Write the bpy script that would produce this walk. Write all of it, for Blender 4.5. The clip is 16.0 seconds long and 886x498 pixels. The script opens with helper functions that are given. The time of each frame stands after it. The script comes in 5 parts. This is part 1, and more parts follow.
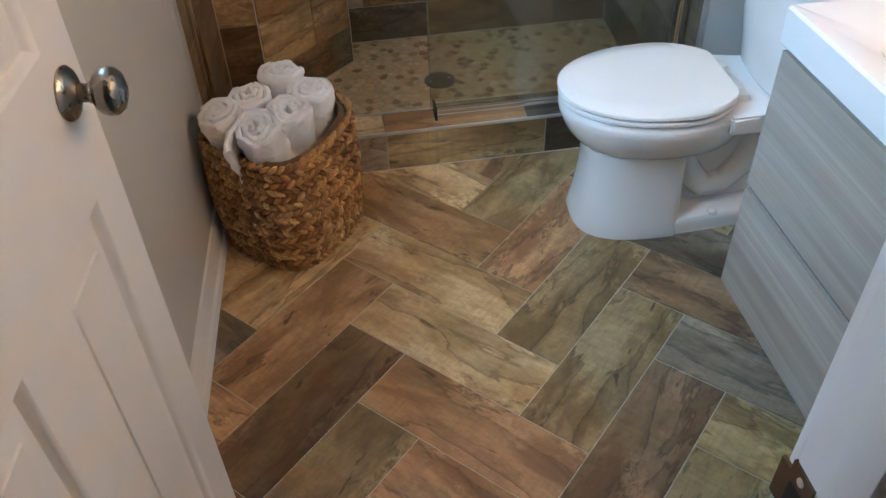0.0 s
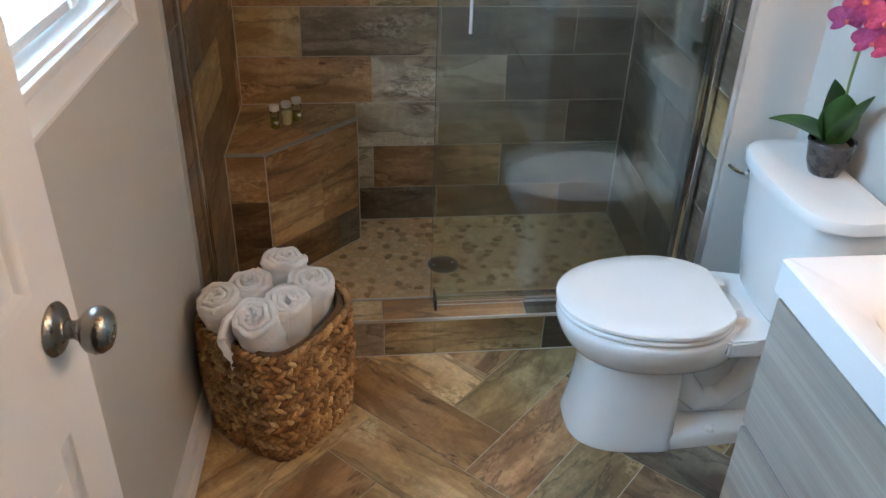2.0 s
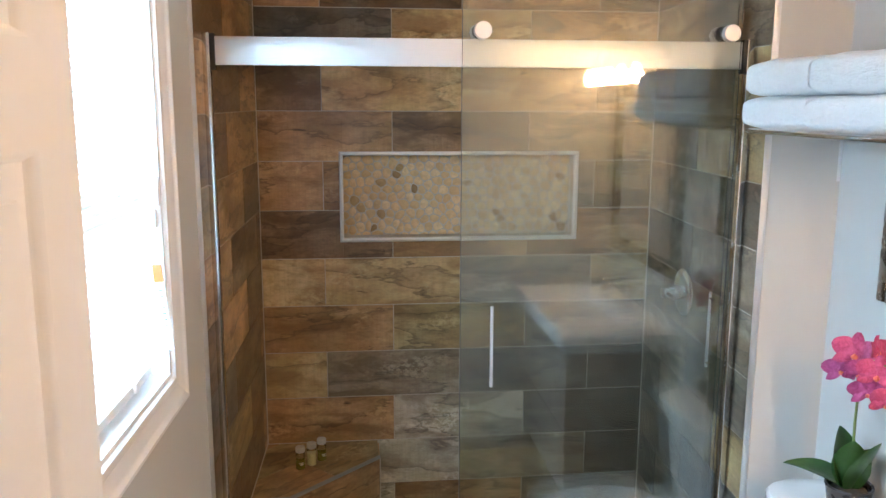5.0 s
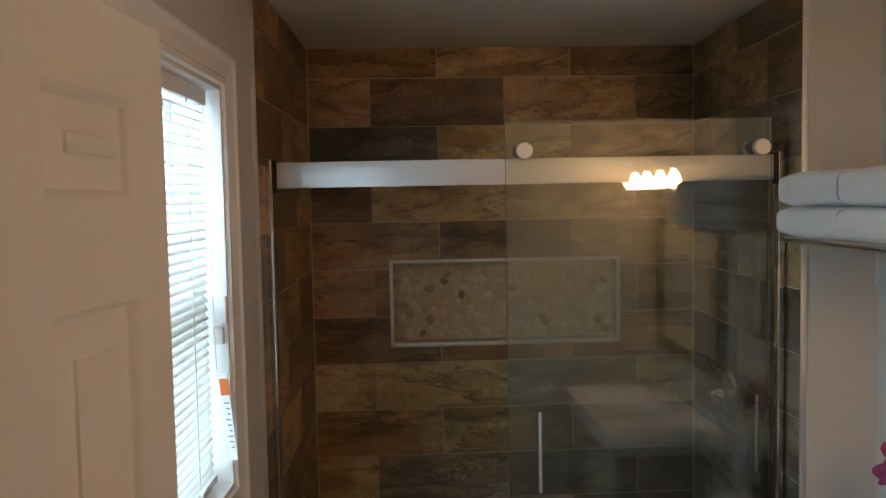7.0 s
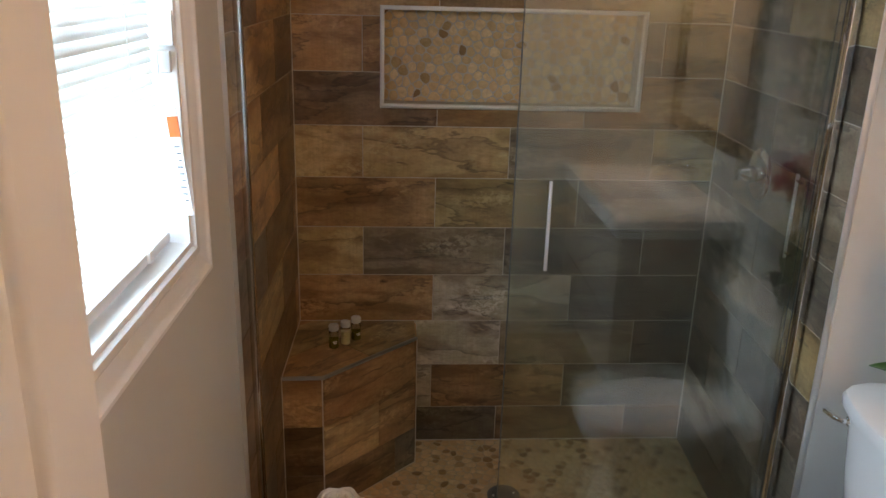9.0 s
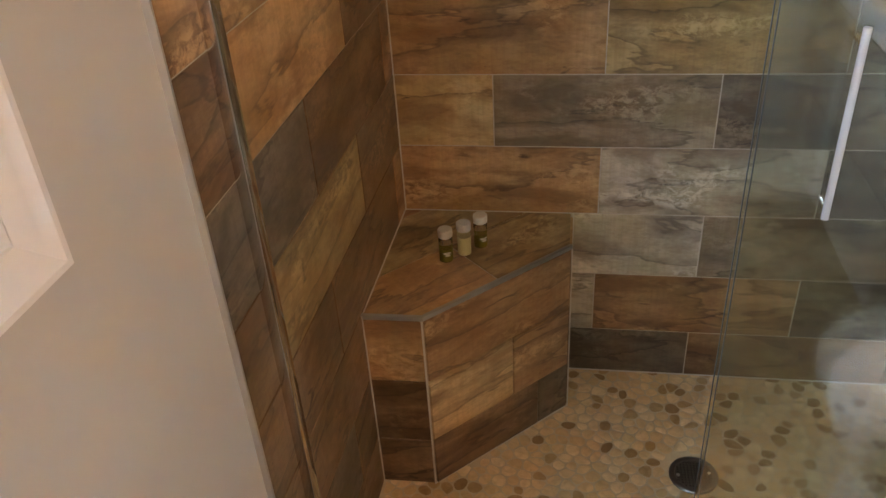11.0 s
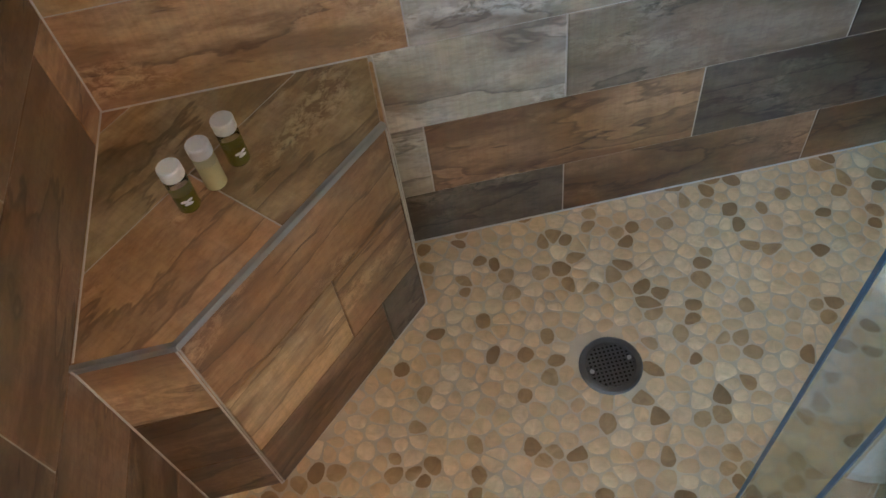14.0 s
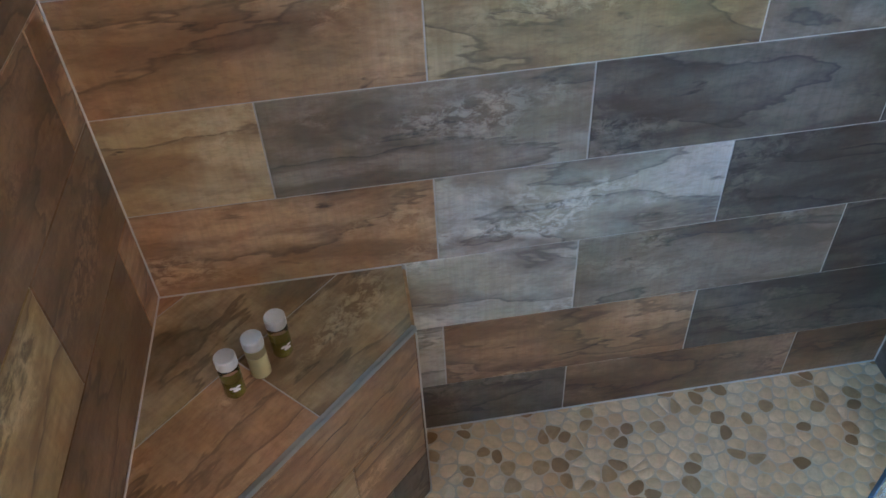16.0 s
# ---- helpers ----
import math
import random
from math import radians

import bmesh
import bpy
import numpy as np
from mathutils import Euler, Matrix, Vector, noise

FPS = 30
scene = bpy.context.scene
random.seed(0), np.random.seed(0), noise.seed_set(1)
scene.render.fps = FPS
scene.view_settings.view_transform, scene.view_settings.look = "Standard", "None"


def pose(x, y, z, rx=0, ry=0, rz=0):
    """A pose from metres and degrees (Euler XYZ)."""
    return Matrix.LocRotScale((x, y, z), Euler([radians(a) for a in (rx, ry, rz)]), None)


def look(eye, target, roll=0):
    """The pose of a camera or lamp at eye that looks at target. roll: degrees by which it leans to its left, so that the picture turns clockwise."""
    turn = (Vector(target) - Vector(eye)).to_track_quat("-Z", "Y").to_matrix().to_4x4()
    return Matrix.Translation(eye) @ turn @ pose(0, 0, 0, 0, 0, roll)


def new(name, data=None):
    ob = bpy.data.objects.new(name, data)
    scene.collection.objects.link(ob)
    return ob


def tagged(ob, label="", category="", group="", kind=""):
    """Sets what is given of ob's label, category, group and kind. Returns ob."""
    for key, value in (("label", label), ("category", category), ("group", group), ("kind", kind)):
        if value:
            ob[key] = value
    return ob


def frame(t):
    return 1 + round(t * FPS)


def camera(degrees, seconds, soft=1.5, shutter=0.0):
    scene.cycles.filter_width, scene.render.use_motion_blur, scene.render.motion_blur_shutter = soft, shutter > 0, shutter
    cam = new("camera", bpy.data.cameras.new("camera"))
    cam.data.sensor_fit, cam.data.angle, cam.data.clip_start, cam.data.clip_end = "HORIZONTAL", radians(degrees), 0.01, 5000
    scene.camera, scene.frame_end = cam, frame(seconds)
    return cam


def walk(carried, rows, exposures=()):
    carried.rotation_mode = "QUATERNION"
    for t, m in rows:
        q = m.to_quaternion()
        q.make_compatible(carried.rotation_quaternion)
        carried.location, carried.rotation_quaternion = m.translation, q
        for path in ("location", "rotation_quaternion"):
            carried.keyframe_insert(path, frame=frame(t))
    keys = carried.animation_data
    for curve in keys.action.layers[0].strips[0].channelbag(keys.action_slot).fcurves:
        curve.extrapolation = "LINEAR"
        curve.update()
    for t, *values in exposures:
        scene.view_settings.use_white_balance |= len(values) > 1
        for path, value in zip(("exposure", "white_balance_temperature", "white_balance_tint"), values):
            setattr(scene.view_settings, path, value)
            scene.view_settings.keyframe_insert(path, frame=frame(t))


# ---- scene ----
cam = camera(57.2, 16.0)
PATH = [
    (0, (0.558, 0.45, 1.506), (0.757, 1.936, 0.182), -2.2),
    (0.5, (0.558, 0.45, 1.523), (0.759, 1.996, 0.27), -1.6),
    (1, (0.537, 0.479, 1.554), (0.846, 2.065, 0.375), 1.7),
    (1.5, (0.568, 0.52, 1.581), (0.847, 2.149, 0.454), 3.0),
    (2, (0.591, 0.54, 1.613), (0.811, 2.235, 0.575), 1.9),
    (2.5, (0.589, 0.542, 1.639), (0.82, 2.298, 0.711), 1.3),
    (3, (0.566, 0.537, 1.669), (0.808, 2.353, 0.868), 1.6),
    (3.5, (0.561, 0.526, 1.697), (0.804, 2.386, 1.004), 1.0),
    (4, (0.563, 0.519, 1.728), (0.794, 2.417, 1.144), 0.1),
    (4.5, (0.555, 0.497, 1.756), (0.789, 2.43, 1.3), -0.1),
    (5, (0.547, 0.477, 1.77), (0.759, 2.434, 1.417), 0.2),
    (5.2, (0.547, 0.47, 1.786), (0.755, 2.436, 1.487), 0.2),
    (7.3, (0.533, 0.376, 1.826), (0.619, 2.37, 1.704), -0.8),
    (7.5, (0.54, 0.388, 1.814), (0.613, 2.378, 1.636), -0.2),
    (8, (0.575, 0.435, 1.794), (0.607, 2.399, 1.418), 2.6),
    (8.5, (0.569, 0.56, 1.71), (0.569, 2.481, 1.153), 1.6),
    (9, (0.523, 0.703, 1.691), (0.655, 2.594, 1.054), 1.6),
    (9.5, (0.502, 0.836, 1.635), (0.591, 2.662, 0.822), 2.0),
    (10, (0.558, 1.132, 1.567), (0.382, 2.895, 0.639), 0.2),
    (10.2, (0.587, 1.25, 1.546), (0.371, 2.995, 0.594), -1.2),
    (12.3, (0.621, 2.226, 1.493), (0.276, 3.685, 0.169), -5.4),
    (12.5, (0.617, 2.275, 1.478), (0.314, 3.711, 0.12), -5.6),
    (13, (0.594, 2.359, 1.423), (0.571, 3.716, -0.046), -8.2),
    (13.5, (0.623, 2.429, 1.38), (0.685, 3.683, -0.177), -8.7),
    (14, (0.641, 2.468, 1.334), (0.684, 3.617, -0.303), -10.4),
    (14.5, (0.631, 2.472, 1.328), (0.683, 3.612, -0.314), -9.9),
    (15, (0.609, 2.462, 1.342), (0.696, 3.629, -0.28), -7.4),
    (15.5, (0.595, 2.446, 1.407), (0.719, 3.753, -0.102), -5.5),
    (16, (0.576, 2.43, 1.478), (0.739, 3.875, 0.105), -3.3),
]
walk(cam, [(t, look(eye, target, roll)) for t, eye, target, roll in PATH],
     exposures=[(0, -0.18, 5950, 11), (2.0, -0.18, 5950, 11), (3.0, 0.27, 5800, 12), (5.2, 0.08, 6250, 12), (7.3, -1.75, 7500, 16), (8.5, -1.3, 7350, 17), (9.0, -0.7, 7250, 19), (10.2, -0.12, 7300, 20),
                (12.3, 0.58, 5800, 13), (14.5, 0.72, 5150, 12), (15.2, 0.68, 4950, 12), (16, 0.62, 4550, 13)])

# ---- light ----
world = bpy.data.worlds.new("sky")
scene.world = world
world.use_nodes = True
wn = world.node_tree.nodes
sky = wn.new("ShaderNodeTexSky")
sky.sky_type, sky.sun_disc = "NISHITA", False
sky.sun_elevation, sky.sun_rotation = radians(50), radians(200)
world.node_tree.links.new(sky.outputs[0], wn["Background"].inputs[0])
wn["Background"].inputs[1].default_value = 0.12


def area_lamp(name, m, sx, sy, watts, colour):
    d = bpy.data.lights.new(name, "AREA")
    d.shape, d.size, d.size_y, d.energy, d.color = "RECTANGLE", sx, sy, watts, colour
    ob = new(name, d)
    ob.matrix_world = m
    return ob


# the sky's light in the outer side of the window's opening
area_lamp("window_daylight", look((-0.035, 1.688, 1.65), (1.6, 1.688, 1.65)), 0.93, 0.86, 116, (0.48, 0.745, 1.0))


# ---- materials ----
def node_mat(name):
    m = bpy.data.materials.new(name)
    m.use_nodes = True
    nt = m.node_tree
    return m, nt, nt.nodes["Principled BSDF"]


def rgba(c):
    return (c[0], c[1], c[2], 1.0)


def ramp(nt, src, stops):
    r = nt.nodes.new("ShaderNodeValToRGB")
    e = r.color_ramp.elements
    while len(e) < len(stops):
        e.new(0.5)
    for k, (p, c) in zip(e, stops):
        k.position = p
        k.color = rgba(c) if isinstance(c, (tuple, list)) else (c, c, c, 1)
    nt.links.new(src, r.inputs[0])
    return r.outputs[0]


def tex_noise(nt, vec, scale, detail=4, rough=0.55, dist=0.0):
    n = nt.nodes.new("ShaderNodeTexNoise")
    n.inputs["Scale"].default_value, n.inputs["Detail"].default_value = scale, detail
    n.inputs["Roughness"].default_value, n.inputs["Distortion"].default_value = rough, dist
    nt.links.new(vec, n.inputs["Vector"])
    return n.outputs[0]


def mix_col(nt, fac, a, b, mode="MIX"):
    m = nt.nodes.new("ShaderNodeMix")
    m.data_type, m.blend_type = "RGBA", mode
    for sock, v in ((m.inputs[0], fac), (m.inputs[6], a), (m.inputs[7], b)):
        if isinstance(v, (int, float)):
            sock.default_value = v
        elif isinstance(v, tuple):
            sock.default_value = rgba(v)
        else:
            nt.links.new(v, sock)
    return m.outputs[2]


def mapped(nt, scale, random_shift=0.0):
    tc = nt.nodes.new("ShaderNodeTexCoord")
    mp = nt.nodes.new("ShaderNodeMapping")
    mp.inputs["Scale"].default_value = scale
    nt.links.new(tc.outputs["Object"], mp.inputs[0])
    if random_shift:
        oi = nt.nodes.new("ShaderNodeObjectInfo")
        mu = nt.nodes.new("ShaderNodeVectorMath")
        mu.operation = "SCALE"
        mu.inputs[0].default_value = (random_shift, random_shift * 0.63, random_shift * 0.37)
        nt.links.new(oi.outputs["Random"], mu.inputs["Scale"])
        nt.links.new(mu.outputs[0], mp.inputs["Location"])
    return mp.outputs[0]


def add_bump(nt, bsdf, height, strength, distance=0.002):
    b = nt.nodes.new("ShaderNodeBump")
    b.inputs["Strength"].default_value, b.inputs["Distance"].default_value = strength, distance
    nt.links.new(height, b.inputs["Height"])
    nt.links.new(b.outputs[0], bsdf.inputs["Normal"])


def wood_tile(name, base, dark, light):
    """Printed wood-look porcelain: drifting tone, soft blotches, one wandering dark seam, pale crackled patches, faint saw marks."""
    m, nt, bs = node_mat(name)
    mid = tuple(v * k for v, k in zip(base, (0.52, 0.46, 0.40)))
    olive = tuple(v * k for v, k in zip(base, (0.86, 0.90, 0.78)))
    drift = tex_noise(nt, mapped(nt, (2.4, 3.4, 3.4), 40), 1.0, 3, 0.5, 0.3)
    tone = tex_noise(nt, mapped(nt, (3.1, 4.6, 4.6), 87), 1.0, 3, 0.5, 0.3)
    blotch = tex_noise(nt, mapped(nt, (3.4, 9.5, 9.5), 71), 1.0, 5, 0.58, 0.5)
    mottle = tex_noise(nt, mapped(nt, (17, 27, 27), 29), 1.0, 8, 0.68, 0.25)
    seam = tex_noise(nt, mapped(nt, (1.9, 7.0, 7.0), 57), 1.0, 5, 0.55, 0.3)
    knot = tex_noise(nt, mapped(nt, (6.5, 24, 24), 19), 1.0, 4, 0.55, 0.8)
    saw = tex_noise(nt, mapped(nt, (120, 5, 5), 13), 1.0, 3, 0.6)
    fine = tex_noise(nt, mapped(nt, (45, 130, 130), 5), 1.0, 4, 0.6)
    patch = tex_noise(nt, mapped(nt, (3.6, 8, 8), 31), 1.0, 4, 0.55, 0.4)
    scuff = tex_noise(nt, mapped(nt, (38, 60, 60), 23), 1.0, 8, 0.74, 0.5)
    c = mix_col(nt, ramp(nt, drift, [(0.40, 0.0), (0.60, 0.75)]), base, light)
    c = mix_col(nt, ramp(nt, tone, [(0.46, 0.0), (0.60, 0.9)]), c, olive)
    c = mix_col(nt, ramp(nt, blotch, [(0.46, 0.0), (0.60, 0.90)]), c, mid)
    c = mix_col(nt, ramp(nt, mottle, [(0.34, 0.50), (0.54, 0.0)]), c, mid)
    c = mix_col(nt, ramp(nt, seam, [(0.487, 0.0), (0.498, 0.62), (0.504, 0.60), (0.515, 0.34), (0.59, 0.0)]), c, dark)
    c = mix_col(nt, ramp(nt, knot, [(0.67, 0.0), (0.73, 0.85)]), c, dark)
    c = mix_col(nt, ramp(nt, fine, [(0.34, 0.20), (0.52, 0.0)]), c, dark)
    c = mix_col(nt, ramp(nt, saw, [(0.36, 0.22), (0.56, 0.0)]), c, mid)
    wear = nt.nodes.new("ShaderNodeMath")
    wear.operation = "MULTIPLY"
    nt.links.new(ramp(nt, scuff, [(0.44, 0.0), (0.58, 0.65)]), wear.inputs[0])
    nt.links.new(ramp(nt, patch, [(0.54, 0.05), (0.66, 1.0)]), wear.inputs[1])
    c = mix_col(nt, wear.outputs[0], c, tuple(min(0.8, 1.1 * v) for v in light))
    oi = nt.nodes.new("ShaderNodeObjectInfo")
    hsv = nt.nodes.new("ShaderNodeHueSaturation")
    nt.links.new(c, hsv.inputs["Color"])
    vr = nt.nodes.new("ShaderNodeMapRange")
    vr.inputs["To Min"].default_value, vr.inputs["To Max"].default_value = 0.85, 1.18
    nt.links.new(oi.outputs["Random"], vr.inputs["Value"])
    nt.links.new(vr.outputs[0], hsv.inputs["Value"])
    nt.links.new(hsv.outputs[0], bs.inputs["Base Color"])
    nt.links.new(ramp(nt, scuff, [(0.3, 0.30), (0.7, 0.44)]), bs.inputs["Roughness"])
    add_bump(nt, bs, fine, 0.12, 0.001)
    return m


TONES = {
    "t": wood_tile("tile_tan", (0.625, 0.419, 0.208), (0.069, 0.04, 0.018), (0.761, 0.616, 0.353)),
    "b": wood_tile("tile_brown", (0.474, 0.276, 0.128), (0.045, 0.025, 0.013), (0.674, 0.446, 0.234)),
    "d": wood_tile("tile_dark_brown", (0.224, 0.137, 0.071), (0.024, 0.014, 0.009), (0.363, 0.234, 0.134)),
    "g": wood_tile("tile_grey", (0.275, 0.217, 0.152), (0.033, 0.027, 0.021), (0.445, 0.374, 0.275)),
    # pale weathered grey, lifted further to paint in the window's sheen
    "w": wood_tile("tile_pale_grey_sheen", (0.505, 0.44, 0.352), (0.055, 0.046, 0.037), (0.75, 0.681, 0.575)),
    "k": wood_tile("tile_dark_grey", (0.136, 0.109, 0.079), (0.017, 0.014, 0.011), (0.254, 0.21, 0.159)),
    "r": wood_tile("tile_red_brown", (0.45, 0.261, 0.132), (0.052, 0.028, 0.015), (0.643, 0.415, 0.221)),
    "o": wood_tile("tile_olive", (0.36, 0.25, 0.115), (0.038, 0.028, 0.014), (0.547, 0.419, 0.222)),
}


def plain(name, colour, rough=0.5, metal=0.0, vary=0.06, scale=14.0, bump=0.05, bump_scale=180.0, coat=0.0):
    m, nt, bs = node_mat(name)
    n = tex_noise(nt, mapped(nt, (1, 1, 1)), scale, 5)
    lo, hi = tuple(v * (1 - vary) for v in colour), tuple(min(1, v * (1 + vary)) for v in colour)
    nt.links.new(ramp(nt, n, [(0.3, lo), (0.7, hi)]), bs.inputs["Base Color"])
    bs.inputs["Metallic"].default_value = metal
    nt.links.new(ramp(nt, n, [(0.3, max(0.02, rough - 0.05)), (0.7, rough + 0.05)]), bs.inputs["Roughness"])
    bs.inputs["Coat Weight"].default_value = coat
    if bump:
        add_bump(nt, bs, tex_noise(nt, mapped(nt, (1, 1, 1)), bump_scale, 3), bump, 0.001)
    return m


GROUT = plain("grout", (0.52, 0.47, 0.40), 0.85, 0, 0.15, 30, 0.3, 400)
CAULK = plain("grout_bead", (0.62, 0.58, 0.52), 0.8, 0, 0.08, 30, 0.1, 300)
PEBBLE_GROUT = plain("pebble_grout", (0.56, 0.45, 0.30), 0.85, 0, 0.12, 25, 0.4, 400)
PAINT = plain("wall_paint", (0.55, 0.535, 0.50), 0.62, 0, 0.025, 3, 0.12, 260)
CEIL = plain("ceiling_paint", (0.74, 0.73, 0.71), 0.8, 0, 0.03, 3, 0.2, 200)
TRIM = plain("trim_paint", (0.80, 0.79, 0.77), 0.36, 0, 0.03, 5, 0.06, 120)
DOOR_PAINT = plain("door_paint", (0.84, 0.85, 0.86), 0.38, 0, 0.03, 4, 0.08, 160)
CHROME = plain("chrome", (0.80, 0.80, 0.81), 0.10, 1.0, 0.0, 20, 0)
SATIN = plain("satin_aluminium", (0.74, 0.74, 0.75), 0.40, 0.85, 0.03, 4, 0)
GREY_TRIM = plain("grey_edge_trim", (0.40, 0.40, 0.40), 0.36, 0.8, 0.05, 8, 0)
DARK_METAL = plain("dark_metal", (0.22, 0.22, 0.225), 0.38, 1.0, 0.1, 20, 0.05, 200)
PEWTER = plain("aged_pewter", (0.30, 0.285, 0.26), 0.27, 1.0, 0.2, 24, 0.05, 90)
BRONZE = plain("bronze_plate", (0.16, 0.12, 0.085), 0.4, 0.9, 0.2, 40, 0.1, 200)
BLACK = plain("black_rubber_and_holes", (0.018, 0.018, 0.02), 0.6, 0, 0.1, 20, 0.05)
PORCELAIN = plain("white_porcelain", (0.80, 0.80, 0.79), 0.08, 0, 0.015, 4, 0, coat=0.4)
SEAT_PLASTIC = plain("seat_plastic", (0.82, 0.81, 0.79), 0.14, 0, 0.015, 4, 0)
COUNTER = plain("counter_resin", (0.82, 0.82, 0.82), 0.16, 0, 0.02, 4, 0, coat=0.2)
POT = plain("pot_glaze", (0.035, 0.033, 0.034), 0.28, 0, 0.3, 30, 0.1, 90)
SOIL = plain("moss", (0.05, 0.04, 0.025), 0.95, 0, 0.4, 60, 0.8, 120)
STEM = plain("stem_green", (0.17, 0.22, 0.06), 0.5, 0, 0.2, 40, 0.1)
VINYL = plain("window_vinyl", (0.80, 0.80, 0.79), 0.35, 0, 0.02, 5, 0)
PAPER = plain("tag_paper", (0.78, 0.77, 0.74), 0.6, 0, 0.03, 20, 0)
ORANGE = plain("tag_orange", (0.62, 0.11, 0.012), 0.55, 0, 0.05, 20, 0)
INK = plain("ink", (0.07, 0.07, 0.08), 0.6, 0, 0.05, 20, 0)
CAP = plain("bottle_cap", (0.62, 0.62, 0.60), 0.3, 0, 0.05, 20, 0)
LIQUID = plain("amber_liquid", (0.16, 0.15, 0.02), 0.12, 0, 0.2, 30, 0)
LOTION = plain("lotion", (0.62, 0.60, 0.34), 0.3, 0, 0.05, 20, 0)
GRASS = plain("lawn", (0.09, 0.15, 0.04), 0.9, 0, 0.35, 6, 0.3, 60)
HALL_FLOOR = plain("hall_carpet", (0.33, 0.29, 0.24), 0.95, 0, 0.1, 40, 0.6, 300)


def pebble_mat(name, lo, hi, joined):
    m, nt, bs = node_mat(name)
    src = nt.nodes.new("ShaderNodeNewGeometry").outputs["Random Per Island"] if joined else nt.nodes.new("ShaderNodeObjectInfo").outputs["Random"]
    c = ramp(nt, src, [(0.0, lo), (0.5, tuple((a + b) / 2 * k for a, b, k in zip(lo, hi, (1.04, 1.0, 0.93)))), (1.0, hi)])
    n = tex_noise(nt, mapped(nt, (1, 1, 1), 0 if joined else 9), 45, 5, 0.6, 0.8)
    c = mix_col(nt, ramp(nt, n, [(0.35, 0.0), (0.75, 0.55)]), c, tuple(0.6 * v for v in lo))
    nt.links.new(c, bs.inputs["Base Color"])
    bs.inputs["Roughness"].default_value = 0.42
    add_bump(nt, bs, n, 0.15, 0.001)
    return m


PEB = [[pebble_mat("pebble_pale" + s, (0.63, 0.43, 0.225), (0.80, 0.62, 0.375), j), pebble_mat("pebble_brown" + s, (0.29, 0.172, 0.066), (0.52, 0.36, 0.175), j)]
       for s, j in (("", False), ("_joined", True))]


def laminate():
    m, nt, bs = node_mat("grey_wood_laminate")
    band = tex_noise(nt, mapped(nt, (9, 0.6, 16)), 1.0, 3, 0.5, 0.15)
    fine = tex_noise(nt, mapped(nt, (50, 2.0, 190)), 1.0, 4, 0.6)
    c = ramp(nt, band, [(0.3, (0.255, 0.218, 0.178)), (0.48, (0.345, 0.305, 0.26)), (0.55, (0.40, 0.362, 0.315)), (0.7, (0.285, 0.247, 0.206))])
    c = mix_col(nt, ramp(nt, fine, [(0.35, 0.4), (0.6, 0.0)]), c, (0.24, 0.205, 0.17))
    nt.links.new(c, bs.inputs["Base Color"])
    bs.inputs["Roughness"].default_value = 0.42
    add_bump(nt, bs, fine, 0.12, 0.001)
    return m


LAMINATE = laminate()


def seagrass():
    m, nt, bs = node_mat("seagrass")
    g = nt.nodes.new("ShaderNodeNewGeometry")
    n = tex_noise(nt, mapped(nt, (1, 1, 1)), 260, 3)
    c = ramp(nt, g.outputs["Random Per Island"], [(0.0, (0.24, 0.105, 0.030)), (0.45, (0.42, 0.205, 0.062)), (0.8, (0.55, 0.30, 0.10)), (1.0, (0.64, 0.41, 0.17))])
    c = mix_col(nt, ramp(nt, n, [(0.35, 0.5), (0.6, 0.0)]), c, (0.09, 0.045, 0.017))
    nt.links.new(c, bs.inputs["Base Color"])
    bs.inputs["Roughness"].default_value = 0.55
    add_bump(nt, bs, n, 0.5, 0.002)
    return m


SEAGRASS = seagrass()


def towel_mat():
    m, nt, bs = node_mat("white_cotton")
    loop = tex_noise(nt, mapped(nt, (1, 1, 1)), 420, 2, 0.7)
    fold = tex_noise(nt, mapped(nt, (1, 1, 2.2)), 42, 4, 0.6, 0.8)
    nt.links.new(ramp(nt, fold, [(0.3, (0.88, 0.87, 0.855)), (0.7, (0.94, 0.935, 0.92))]), bs.inputs["Base Color"])
    bs.inputs["Roughness"].default_value = 0.95
    bs.inputs["Sheen Weight"].default_value = 0.3
    h = nt.nodes.new("ShaderNodeMath")
    h.operation = "MULTIPLY_ADD"
    h.inputs[1].default_value = 0.35
    nt.links.new(loop, h.inputs[0])
    nt.links.new(fold, h.inputs[2])
    add_bump(nt, bs, h.outputs[0], 0.8, 0.007)
    return m


COTTON = towel_mat()


def leaf_mat():
    m, nt, bs = node_mat("orchid_leaf")
    n = tex_noise(nt, mapped(nt, (1, 1, 1)), 22, 4)
    nt.links.new(ramp(nt, n, [(0.3, (0.014, 0.048, 0.010)), (0.7, (0.040, 0.105, 0.022))]), bs.inputs["Base Color"])
    bs.inputs["Roughness"].default_value = 0.3
    add_bump(nt, bs, tex_noise(nt, mapped(nt, (14, 160, 160)), 1.0, 2), 0.2, 0.001)
    return m


def petal_mat(name, a, b):
    m, nt, bs = node_mat(name)
    n = tex_noise(nt, mapped(nt, (1, 1, 1), 3), 70, 5, 0.6, 1.5)
    nt.links.new(ramp(nt, n, [(0.3, a), (0.7, b)]), bs.inputs["Base Color"])
    bs.inputs["Roughness"].default_value = 0.6
    bs.inputs["Subsurface Weight"].default_value = 0.0
    return m


LEAF = leaf_mat()
PETAL = petal_mat("petal_magenta", (0.30, 0.018, 0.085), (0.52, 0.075, 0.17))
PETAL2 = petal_mat("petal_purple", (0.27, 0.018, 0.10), (0.46, 0.075, 0.21))
LIP = petal_mat("petal_lip", (0.75, 0.25, 0.08), (0.62, 0.06, 0.12))


